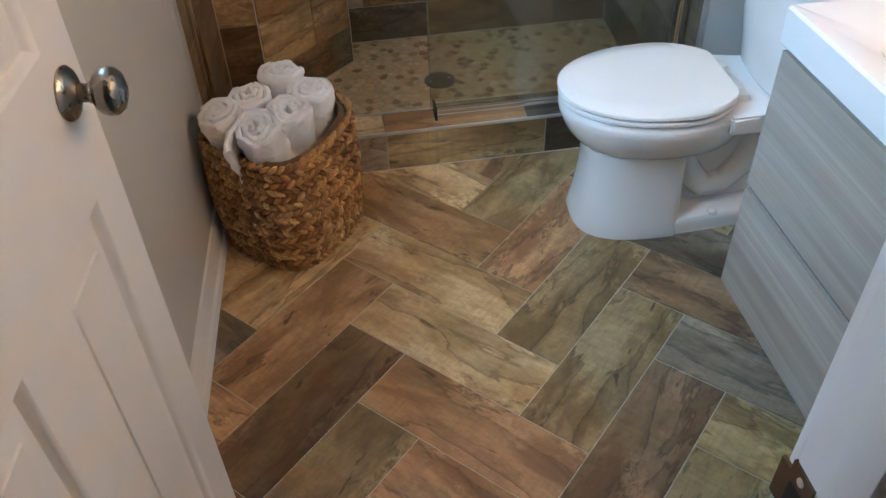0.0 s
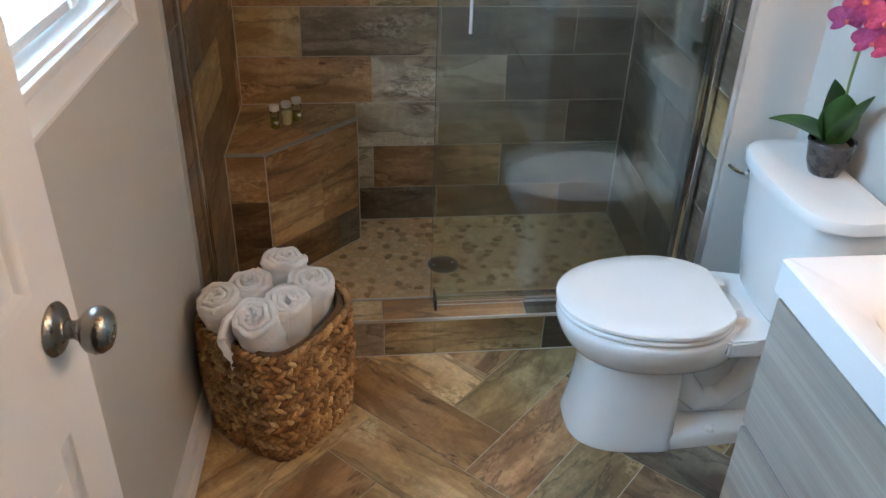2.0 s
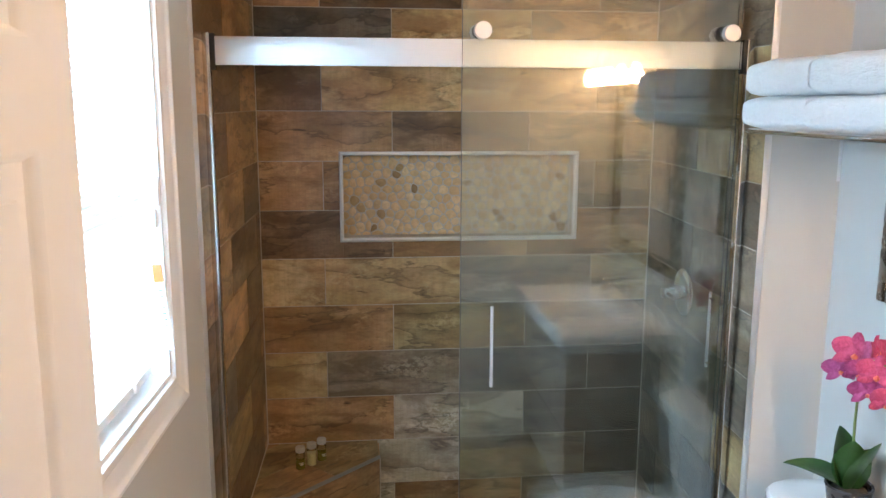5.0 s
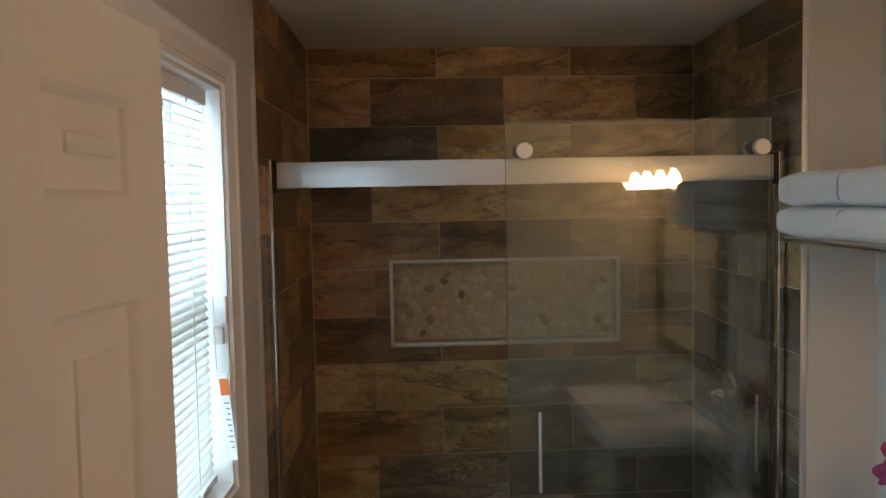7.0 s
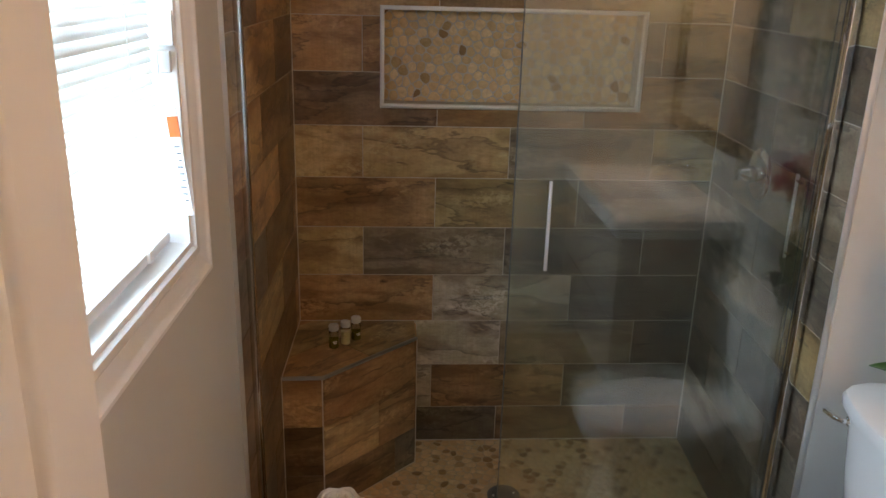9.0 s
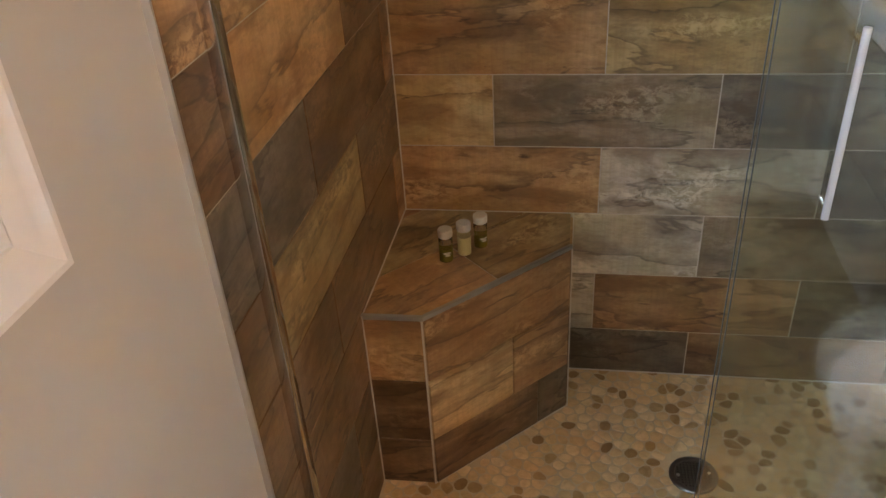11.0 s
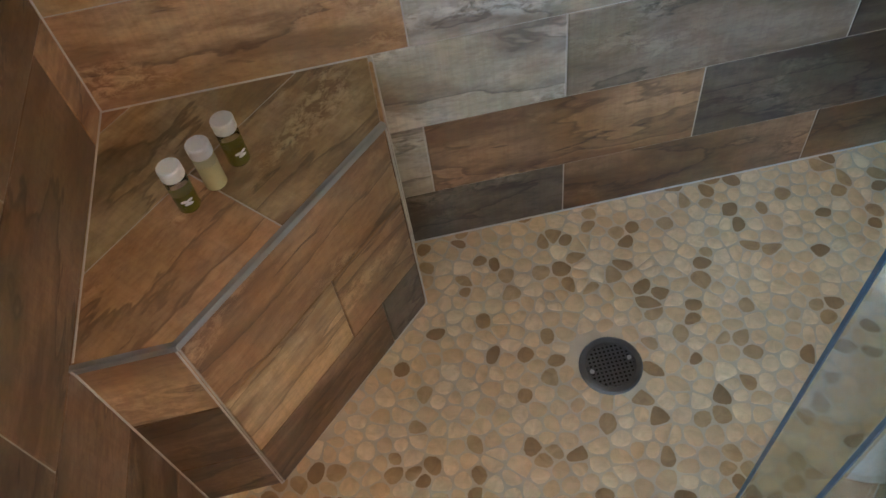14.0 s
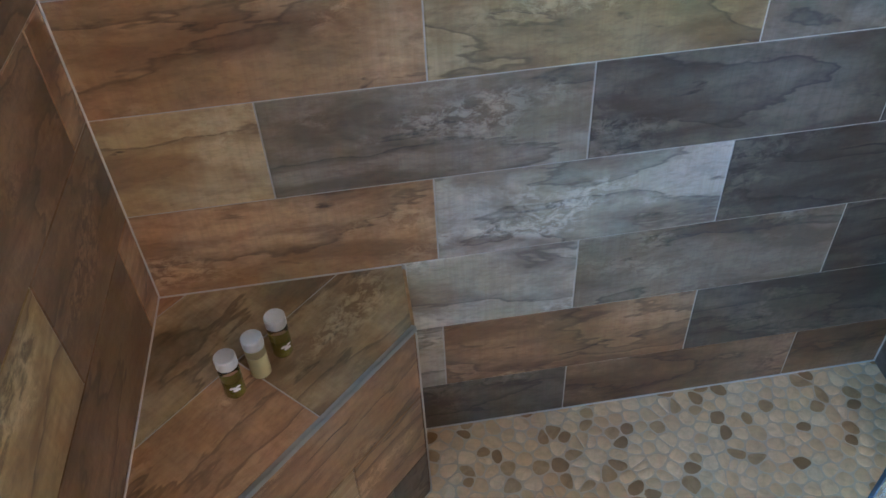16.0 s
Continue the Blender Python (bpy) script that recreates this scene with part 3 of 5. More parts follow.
def build_blind():
    y0, y1, z0, z1 = 1.220, 2.155, 1.200, 2.078
    b = thing("window_blind", (0.112, 0, 0), "white slatted blind lowered over the window", "blind")
    part("headrail", boxes((-0.022, 0.014, y0 + 0.013, y1 - 0.013, z1 - 0.045, z1 - 0.011), bevel=0.003), VINYL, b)
    part("bottom_rail", boxes((-0.020, 0.012, y0 + 0.016, y1 - 0.02, z0 + 0.020, z0 + 0.040), bevel=0.005), VINYL, b)
    n, top, bot = 42, z1 - 0.058, z0 + 0.052
    w = 0.0135
    for i in range(n):
        z = top + (bot - top) * i / (n - 1)
        k = i / (n - 1)
        tilt = radians(24 + 28 * min(1, k * 1.5))
        rings = []
        for yy in (y0 + 0.016, y1 - 0.02):
            up, dn = [], []
            for j in range(5):
                s = -1 + 2 * j / 4
                px, pz = s * w, 0.0024 * (1 - s * s)
                x, zz = px * math.cos(tilt) + pz * math.sin(tilt), -px * math.sin(tilt) + pz * math.cos(tilt)
                up.append((x - 0.004, yy, z + zz))
                dn.append((x - 0.004, yy, z + zz - 0.0009))
            rings.append(up + dn[::-1])
        part("slat", loft(rings), SLAT, b)
    for yy in (y0 + 0.14, (y0 + y1) / 2, y1 - 0.14):
        for x in (-0.017, 0.009):
            part("ladder_cord", tube([(x, yy, z1 - 0.04), (x, yy, z0 + 0.03)], 0.0011, 6), VINYL, b)
        part("cord_button", boxes((0.006, 0.018, yy - 0.012, yy + 0.012, z0 + 0.022, z0 + 0.044), bevel=0.004), VINYL, b)
    part("lift_cord", tube([(0.016, y1 - 0.05, z1 - 0.04), (0.020, y1 - 0.048, 1.75), (0.024, y1 - 0.045, 1.45)], 0.0012, 6), VINYL, b)
    tag = part("warning_tag", boxes((-0.0006, 0.0006, -0.012, 0.012, -0.19, 0), bevel=0.0), PAPER, b, "white paper warning tag with an orange head")
    tag.matrix_local = Matrix.Translation((0.030, y1 - 0.020, 1.462)) @ Matrix.Rotation(radians(62), 4, "Z") @ Matrix.Rotation(radians(-7), 4, "X")
    part("tag_head", boxes((-0.0011, 0.0011, -0.0122, 0.0122, -0.05, -0.014)), ORANGE, tag)
    for k in range(9):
        part("print_line", boxes((-0.001, 0.001, -0.008, 0.006 - 0.003 * (k % 3), -0.068 - 0.012 * k, -0.0655 - 0.012 * k)), INK, tag)
    return b


build_blind().matrix_world = ASKEW @ Matrix.Translation((0.112, 0, 0))

# ---- shower: walls ----
ROW0, ROWH, L = 0.490, 0.1788, 0.503
J = 0.0013                                                  # half a joint
NX0, NX1, NZ0, NZ1 = 0.501, 1.363, 1.278, 1.585             # niche opening in the tile
NICHE = 0.09

wall_north = solid("wall_north", boxes((LX - 0.15, NX0, BY + 0.0022, 3.6, -0.12, CZ), (NX1, RX + 0.12, BY + 0.0022, 3.6, -0.12, CZ),
                   (NX0, NX1, BY + 0.0022, 3.6, -0.12, NZ0), (NX0, NX1, BY + 0.0022, 3.6, NZ1, CZ), (NX0, NX1, BY + NICHE, 3.6, NZ0, NZ1)),
                   GROUT, "shower back wall of wood-look porcelain planks with a pebble niche", "wall", "structure")
LA, RA = radians(1.6), radians(3.2)
ML = frame_m((0.2, BY, 0), (math.sin(LA), math.cos(LA), 0), (0, 0, 1))          # left wall: s runs to the back, 0 at the corner
MR = frame_m((1.66, BY, 0), (-math.sin(RA), -math.cos(RA), 0), (0, 0, 1))       # right wall: s runs to the front, 0 at the corner
SL, SR = 0.955, 0.945
bw = boxes((-SL, 0.06, -0.12, CZ, -0.10, -0.0022))
bmesh.ops.transform(bw, verts=bw.verts, matrix=ML)
shower_wall_left = solid("wall_shower_west", bw, GROUT, "shower side wall of wood-look porcelain planks", "wall", "structure")
bw = boxes((-0.06, SR - 0.014, -0.12, CZ, -0.10, -0.0022))
bmesh.ops.transform(bw, verts=bw.verts, matrix=MR)
shower_wall_right = solid("wall_shower_east", bw, GROUT, "shower side wall of wood-look porcelain planks", "wall", "structure")
SHZ = -0.012                                                # shower floor
shower_floor = solid("floor_shower", boxes((0.1, 1.75, 2.66, BY, -0.12, SHZ - 0.003)), PEBBLE_GROUT, "shower floor of flat tan river pebbles", "floor", "structure")

# edge trims where tile meets paint
for m, s, nm in ((ML, -SL, "left"), (MR, SR, "right")):
    e = boxes((min(s, s + math.copysign(0.004, s)), max(s, s + math.copysign(0.004, s)), -0.01, CZ, -0.016, 0.0015), bevel=0.0008)
    bmesh.ops.transform(e, verts=e.verts, matrix=m)
    solid("trim", e, SATIN, "metal edge trim along the shower tile", "trim", "structure")

# niche frame
niche_frame = thing("niche_frame", ((NX0 + NX1) / 2, BY, (NZ0 + NZ1) / 2), "polished metal frame round the pebble niche", "niche frame")
hw, hh = (NX1 - NX0) / 2, (NZ1 - NZ0) / 2
pr = [(0.0, 0.0), (0.0, 0.012), (-0.005, 0.012), (-0.006, 0.010), (-0.006, 0.001), (-0.004, -0.002), (0.012, -0.002), (0.012, 0.0)]
cs = [[(sx * (hw + u), o, sz * (hh + u)) for o, u in pr] for sx, sz in ((-1, -1), (1, -1), (1, 1), (-1, 1))]
for k in range(4):
    part("rail", loft([cs[k], cs[(k + 1) % 4]]), SATIN, niche_frame)

# curb
CF, CB, CT = 2.545, 2.668, 0.134
curb = solid("curb", boxes((0.16, 1.64, CF + 0.0022, CB - 0.0022, -0.1, CT - 0.0022)), GROUT, "tiled shower curb with metal edges", "curb", "structure")
for yy, zz in ((CF - 0.001, CT), (CB - 0.007, CT)):
    part("edge_trim", boxes((0.176, 1.612, yy, yy + 0.008, zz - 0.007, zz + 0.0016), bevel=0.0012), SATIN, curb)


# ---- bench ----
BP = [(0.188, 3.006), (0.316, 3.008), (0.616, 3.30), (0.616, BY), (0.2, BY)]     # anticlockwise seen from above
BZ = 0.490
bm = loft([[(x, y, z) for x, y in BP] for z in (-0.05, BZ - 0.0022)])
bench = solid("shower_bench", bm, GROUT, "corner bench in the shower clad in brown wood-look planks", "bench", "structure")
for a, b in ((0, 1), (1, 2)):
    pa, pb = Vector((*BP[a], BZ)), Vector((*BP[b], BZ))
    d = (pb - pa).normalized()
    o = Vector((d.y, -d.x, 0))
    rr = [[p + o * q + Vector((0, 0, u)) for q, u in ((-0.001, 0.0012), (0.0065, 0.0012), (0.0078, -0.0005), (0.0078, -0.009), (-0.001, -0.009))] for p in (pa - d * 0.002, pb + d * 0.003)]
    part("edge_trim", loft(rr), GREY_TRIM, bench)

# ---- shower door ----
shower_door = thing("shower_door", (0, 0, 0), "frameless sliding glass shower door on a satin metal rail, slid open", "shower door")
part("rail", boxes((0.203, 1.574, 2.594, 2.606, 1.862, 1.932), bevel=0.002), SATIN, shower_door, "flat satin metal rail")
for x, s in ((0.176, 1), (1.586, -1)):
    part("wall_jamb", boxes((x, x + 0.018, 2.588, 2.614, CT + 0.002, 1.94), bevel=0.002), CHROME, shower_door)
    part("bumper", boxes((x + (0.017 if s > 0 else -0.012), x + (0.030 if s > 0 else 0.001), 2.588, 2.612, 1.850, 1.938), bevel=0.002), BLACK, shower_door)
for y, x0, x1, hx in ((2.576, 0.822, 1.560, 0.903), (2.626, 0.828, 1.572, 1.555)):
    g = part("glass_panel", boxes((x0, x1, y - 0.003, y + 0.003, 0.180, 2.034), bevel=0.0008, segs=1), GLASS, shower_door, "clear sliding glass panel")
    for xe in (x0 - 0.0008, x1 - 0.0006):
        part("polished_edge", boxes((xe, xe + 0.0012, y - 0.0013, y + 0.0013, 0.181, 2.033)), GLASS_EDGE, g)
    for rx in (0.872, 1.525):
        so = -1 if y < 2.6 else 1
        part("roller", lathe([(0.0001, 0.004), (0.022, 0.004), (0.0225, 0.006), (0.0225, 0.022), (0.021, 0.024), (0.0001, 0.024)], 28, Matrix.Translation((rx, y, 1.951)) @ Matrix.Rotation(radians(90 if so < 0 else -90), 4, "X")), SATIN, g)
        part("wheel", lathe([(0.0001, 0.004), (0.02, 0.004), (0.02, 0.012), (0.0001, 0.012)], 20, Matrix.Translation((rx, y, 1.953)) @ Matrix.Rotation(radians(-90 if so < 0 else 90), 4, "X")), BLACK, g)
    so = -1 if y < 2.6 else 1
    hy = y + so * 0.028
    part("handle", tube([(hx, hy, 1.016), (hx, hy, 1.239)], 0.0044, 12), SATIN, g, "slim chrome bar handle")
    for hz in (1.03, 1.222):
        part("handle_post", tube([(hx, y + so * 0.003, hz), (hx, hy, hz)], 0.004, 8), CHROME, g)
part("guide_track", boxes((0.842, 1.602, 2.588, 2.640, CT + 0.001, CT + 0.030), (0.842, 1.602, 2.588, 2.596, CT + 0.03, CT + 0.042), (0.842, 1.602, 2.604, 2.620, CT + 0.03, CT + 0.036), bevel=0.0015), CHROME, shower_door, "polished metal bottom guide track")
part("end_cap", boxes((0.836, 0.843, 2.585, 2.643, CT + 0.001, CT + 0.044), bevel=0.0015), BLACK, shower_door)

# valve on the right-hand shower wall
valve = thing("shower_valve", (1.6365, 3.03, 1.150), "chrome shower valve with a lever handle", "shower valve")
mv = Matrix.Rotation(radians(-90), 4, "Y")
part("escutcheon", lathe([(0.0001, 0), (0.078, 0), (0.079, 0.004), (0.074, 0.009), (0.045, 0.014), (0.0001, 0.015)], 40, mv), CHROME, valve)
part("body", lathe([(0.0001, 0.012), (0.025, 0.012), (0.025, 0.045), (0.022, 0.050), (0.018, 0.075), (0.0001, 0.078)], 28, mv), CHROME, valve)
part("lever", tube([(-0.062, 0, 0), (-0.066, -0.03, 0.002), (-0.068, -0.085, 0.004)], 0.008, 12, [1, 0.85, 0.6]), CHROME, valve)

# drain
drain = thing("shower_drain", (0.923, 3.085, SHZ + 0.001), "round bronze drain with a square-holed grate", "drain")
part("rim", lathe([(0.0001, -0.01), (0.056, -0.01), (0.057, 0.001), (0.054, 0.0035), (0.045, 0.0036), (0.043, 0.001), (0.0001, 0.0008)], 40), DARK_METAL, drain)
# thin black disc stands for the shade below the grate
part("well_shade", lathe([(0.0001, 0.001), (0.042, 0.001), (0.042, 0.0014), (0.0001, 0.0014)], 32), BLACK, drain)
gb = []
for k in range(-5, 6):
    h = math.sqrt(max(0, 0.043 ** 2 - (k * 0.0078) ** 2))
    gb += [(k * 0.0078 - 0.0016, k * 0.0078 + 0.0016, -h, h, 0.0012, 0.0032), (-h, h, k * 0.0078 - 0.0016, k * 0.0078 + 0.0016, 0.0012, 0.0030)]
part("grate", boxes(*gb), DARK_METAL, drain)
for sx in (-1, 1):
    part("screw", lathe([(0.0001, 0.002), (0.0045, 0.002), (0.004, 0.0046), (0.0001, 0.005)], 12, Matrix.Translation((sx * 0.036, 0.006 * sx, 0))), SATIN, drain)


# ---- toilet ----
def egg(f, b, w, z, n=40, cx=0.0, flat=0.0, nose=0.15):
    """A plan ring: f forward (to -x), b back, half-width w."""
    out = []
    for i in range(n):
        a = 2 * math.pi * i / n
        c, s = math.cos(a), math.sin(a)
        ex = 2 / (2.0 + (flat if c < 0 else nose))
        x = math.copysign(abs(c) ** ex, c)
        y = math.copysign(abs(s) ** ex, s)
        out.append((cx - (x * f if c > 0 else x * b), w * y, z))
    return out


def build_toilet():
    t = thing("toilet", (1.40, 2.222, 0), "white porcelain two-piece toilet with the lid down", "toilet")
    t.rotation_euler = (0, 0, radians(-2.0))
    # local x: 0 is the middle of the seat, +x to the wall
    bowl = [egg(0.19, 0.22, 0.105, 0.235), egg(0.210, 0.22, 0.128, 0.252), egg(0.235, 0.22, 0.152, 0.275), egg(0.256, 0.22, 0.172, 0.302), egg(0.270, 0.22, 0.183, 0.328), egg(0.279, 0.22, 0.189, 0.352),
            egg(0.282, 0.22, 0.190, 0.368), egg(0.279, 0.22, 0.188, 0.380), egg(0.272, 0.21, 0.182, 0.386)]
    part("bowl", loft(bowl), PORCELAIN, t)
    ped = [egg(f, 0.055, w, z, flat=3.0, nose=0.9)
           for f, w, z in ((0.228, 0.150, 0.0), (0.229, 0.151, 0.012), (0.222, 0.146, 0.035), (0.212, 0.138, 0.10), (0.205, 0.131, 0.17), (0.205, 0.129, 0.22), (0.214, 0.132, 0.262))]
    part("pedestal", loft(ped), PORCELAIN, t)

    def slab(x0, x1, w0, w1, z, r=0.02):
        return [(x0, -w0, z), (x1 - r, -w1, z), (x1, -w1 + r, z), (x1, w1 - r, z), (x1 - r, w1, z), (x0, w0, z)]
    part("foot", loft([slab(0.0, 0.31, 0.146, 0.122, 0.0), slab(0.0, 0.31, 0.146, 0.122, 0.036), slab(0.0, 0.305, 0.140, 0.114, 0.048), slab(0.0, 0.30, 0.06, 0.06, 0.060)]), PORCELAIN, t)
    part("back_column", loft([slab(-0.02, 0.30, 0.060, 0.055, 0.0), slab(-0.02, 0.30, 0.058, 0.055, 0.12), slab(-0.02, 0.31, 0.068, 0.070, 0.27), slab(-0.02, 0.36, 0.11, 0.10, 0.345)]), PORCELAIN, t)
    for s in (-1, 1):
        part("trapway", tube([(0.02, s * 0.055, 0.27), (0.07, s * 0.060, 0.17), (0.12, s * 0.062, 0.115), (0.18, s * 0.062, 0.12), (0.235, s * 0.060, 0.18), (0.26, s * 0.055, 0.27)], 0.044, 14, [1, 0.95, 0.85, 0.85, 0.95, 1]), PORCELAIN, t)
        part("bolt_cap", lathe([(0.0001, 0), (0.014, 0), (0.013, 0.010), (0.008, 0.015), (0.0001, 0.016)], 18, Matrix.Translation((0.150, s * 0.118, 0.046))), SEAT_PLASTIC, t)
    deck = [[(0.12, -0.17, z), (0.20, -0.160, z), (0.26, -0.145, z), (0.40, -0.135, z), (0.41, -0.125, z), (0.41, 0.125, z), (0.40, 0.135, z), (0.26, 0.145, z), (0.20, 0.160, z), (0.12, 0.17, z)] for z in (0.335, 0.385)]
    db = loft(deck)
    bmesh.ops.bevel(db, geom=db.edges[:], offset=0.007, segments=2, affect="EDGES")
    part("deck", db, PORCELAIN, t)
    # seat and lid: rounded front, straight back
    def dring(f, b, w, z):
        r = egg(f, 0.19, w, z, 48)
        return [(min(x, b), y, z) for x, y, z in r]
    part("seat", loft([dring(0.278, 0.158, 0.186, 0.389), dring(0.283, 0.160, 0.190, 0.394), dring(0.283, 0.160, 0.190, 0.401), dring(0.278, 0.158, 0.186, 0.405)]), SEAT_PLASTIC, t)
    part("lid", loft([dring(0.280, 0.158, 0.187, 0.408), dring(0.286, 0.160, 0.192, 0.413), dring(0.285, 0.160, 0.191, 0.421), dring(0.277, 0.155, 0.184, 0.427), dring(0.25, 0.12, 0.14, 0.431), dring(0.1, 0.06, 0.06, 0.433)]), SEAT_PLASTIC, t, "closed glossy white lid")
    for s in (-1, 1):
        part("hinge", boxes((0.158, 0.190, s * 0.075 - 0.02, s * 0.075 + 0.02, 0.385, 0.408), bevel=0.006), SEAT_PLASTIC, t)

    def tank_ring(f, w, z, back=0.405, bow=0.05):
        pts = [(back, -w * 0.96, z)]
        for i in range(21):
            k = -1 + 2 * i / 20
            pts.append((f + bow * abs(k) ** 2.6 + (0.06 * max(0, abs(k) - 0.86) / 0.14), w * math.copysign(min(1, abs(k) * 1.03), k), z))
        pts.append((back, w * 0.96, z))
        return pts
    part("tank", loft([tank_ring(0.250, 0.185, 0.386), tank_ring(0.240, 0.192, 0.40), tank_ring(0.225, 0.212, 0.56), tank_ring(0.215, 0.226, 0.722)]), PORCELAIN, t)
    part("tank_lid", loft([tank_ring(0.207, 0.232, 0.722), tank_ring(0.199, 0.240, 0.728), tank_ring(0.198, 0.241, 0.748), tank_ring(0.203, 0.237, 0.758), tank_ring(0.222, 0.222, 0.764), tank_ring(0.26, 0.18, 0.766, 0.395)]), PORCELAIN, t)
    lev = part("lever", lathe([(0.0001, 0), (0.013, 0), (0.012, 0.006), (0.006, 0.010), (0.006, 0.018), (0.0001, 0.019)], 18, Matrix.Translation((0.238, 0.165, 0.690)) @ Matrix.Rotation(radians(-90), 4, "Y")), CHROME, t, "chrome flush lever")
    part("lever_arm", tube([(0.222, 0.165, 0.690), (0.212, 0.185, 0.688), (0.214, 0.235, 0.680)], 0.007, 10, [0.8, 1.0, 1.15]), CHROME, lev)
    return t


build_toilet()


# ---- vanity ----
def build_vanity():
    v = thing("vanity_cabinet", (1.36, 0.80, 0), "wall-hung vanity cabinet in grey wood laminate with two drawers", "cabinet")
    part("body", boxes((0.020, 0.458, 0, 0.885, 0.207, 0.796), bevel=0.001), LAMINATE, v)
    for z0, z1 in ((0.207, 0.468), (0.482, 0.782)):
        part("drawer_front", boxes((0, 0.019, 0.0, 0.885, z0, z1), bevel=0.0012), LAMINATE, v, "grey grained drawer front")
    part("finger_pull", boxes((0.008, 0.021, 0.002, 0.883, 0.469, 0.481)), DARK_METAL, v)
    part("finger_pull", boxes((0.008, 0.021, 0.002, 0.883, 0.783, 0.799)), DARK_METAL, v)
    return v


build_vanity()


def build_counter():
    c = thing("bathroom_sink", (1.345, 0.772, 0.800), "thick white vanity top with an integral rectangular basin", "sink")
    W, D, H = 0.475, 0.912, 0.072
    def rr(x0, x1, y0, y1, z, r):
        pts = []
        for cx, cy, a0 in ((x1 - r, y0 + r, -90), (x1 - r, y1 - r, 0), (x0 + r, y1 - r, 90), (x0 + r, y0 + r, 180)):
            for k in range(6):
                a = radians(a0 + 18 * k)
                pts.append((cx + r * math.cos(a), cy + r * math.sin(a), z))
        return pts
    rings = [rr(0.004, W, 0.004, D - 0.004, 0, 0.004), rr(0, W, 0, D, 0.004, 0.005), rr(0, W, 0, D, H - 0.005, 0.006), rr(0.005, W - 0.001, 0.005, D - 0.005, H, 0.006),
             rr(0.055, 0.37, 0.15, D - 0.155, H, 0.05), rr(0.062, 0.363, 0.157, D - 0.162, H - 0.006, 0.05), rr(0.085, 0.34, 0.19, D - 0.195, H - 0.058, 0.06), rr(0.12, 0.30, 0.25, D - 0.25, H - 0.064, 0.06)]
    part("basin_top", loft(rings), COUNTER, c)
    part("drain", lathe([(0.0001, 0), (0.022, 0), (0.021, 0.003), (0.0001, 0.0035)], 24, Matrix.Translation((0.21, D / 2, H - 0.064))), CHROME, c)
    f = thing("faucet", (1.345 + 0.415, 0.772 + D / 2, 0.872), "chrome single-lever basin faucet", "faucet")
    part("base", lathe([(0.0001, 0), (0.026, 0), (0.025, 0.008), (0.02, 0.012), (0.019, 0.11), (0.0001, 0.113)], 24), CHROME, f)
    part("spout", tube([(0, 0, 0.085), (-0.05, 0, 0.10), (-0.11, 0, 0.095), (-0.125, 0, 0.08)], 0.012, 12), CHROME, f)
    part("lever", tube([(0, 0, 0.113), (0.0, 0, 0.128), (0.03, 0, 0.15)], 0.007, 10), CHROME, f)


build_counter()

# mirror over the vanity, lamp over the mirror
mirror = thing("wall_mirror", (RX, 1.24, 1.47), "framed mirror above the vanity", "mirror")
part("mirror_glass", boxes((-0.014, -0.010, -0.36, 0.36, -0.34, 0.34)), plain("mirror_silver", (0.92, 0.93, 0.93), 0.01, 1.0, 0.0, 4, 0), mirror)
for b in ((-0.028, 0, -0.41, -0.35, -0.39, 0.39), (-0.028, 0, 0.35, 0.41, -0.39, 0.39), (-0.028, 0, -0.35, 0.35, 0.33, 0.39), (-0.028, 0, -0.35, 0.35, -0.39, -0.33)):
    part("frame", boxes(b, bevel=0.006), PEWTER, mirror)

lamp = thing("vanity_lamp", (RX, 1.10, 1.98), "bronze vanity lamp with four bare warm bulbs lit", "wall lamp")
part("backplate", boxes((-0.022, 0, -0.34, 0.34, -0.035, 0.035), bevel=0.006), PEWTER, lamp)
for y in (-0.285, -0.095, 0.095, 0.285):
    part("arm", tube([(-0.02, y, 0), (-0.06, y, 0.045), (-0.11, y, 0.035), (-0.125, y, -0.005)], 0.006, 10), PEWTER, lamp)
    part("socket", lathe([(0.0001, 0), (0.019, 0), (0.021, -0.02), (0.016, -0.045), (0.0001, -0.045)], 20, Matrix.Translation((-0.125, y, 0.0))), PEWTER, lamp)
    part("bulb", lathe([(0.0001, -0.044), (0.013, -0.045), (0.016, -0.058), (0.027, -0.08), (0.030, -0.098), (0.025, -0.116), (0.012, -0.127), (0.0001, -0.129)], 20, Matrix.Translation((-0.125, y, 0.0))), BULB, lamp, "lit warm bulb")

# small picture between shelf and tank
pic = thing("picture", (RX, 2.125, 1.425), "small picture in a silvered wooden frame", "picture")
part("print", boxes((-0.010, -0.006, -0.125, 0.125, -0.095, 0.095)), plain("pale_print", (0.52, 0.50, 0.44), 0.5, 0, 0.3, 9, 0), pic)
for b in ((-0.022, 0, -0.15, -0.118, -0.122, 0.122), (-0.022, 0, 0.118, 0.15, -0.122, 0.122), (-0.022, 0, -0.118, 0.118, 0.09, 0.122), (-0.022, 0, -0.118, 0.118, -0.122, -0.09)):
    part("frame", boxes(b, bevel=0.006), PEWTER, pic)

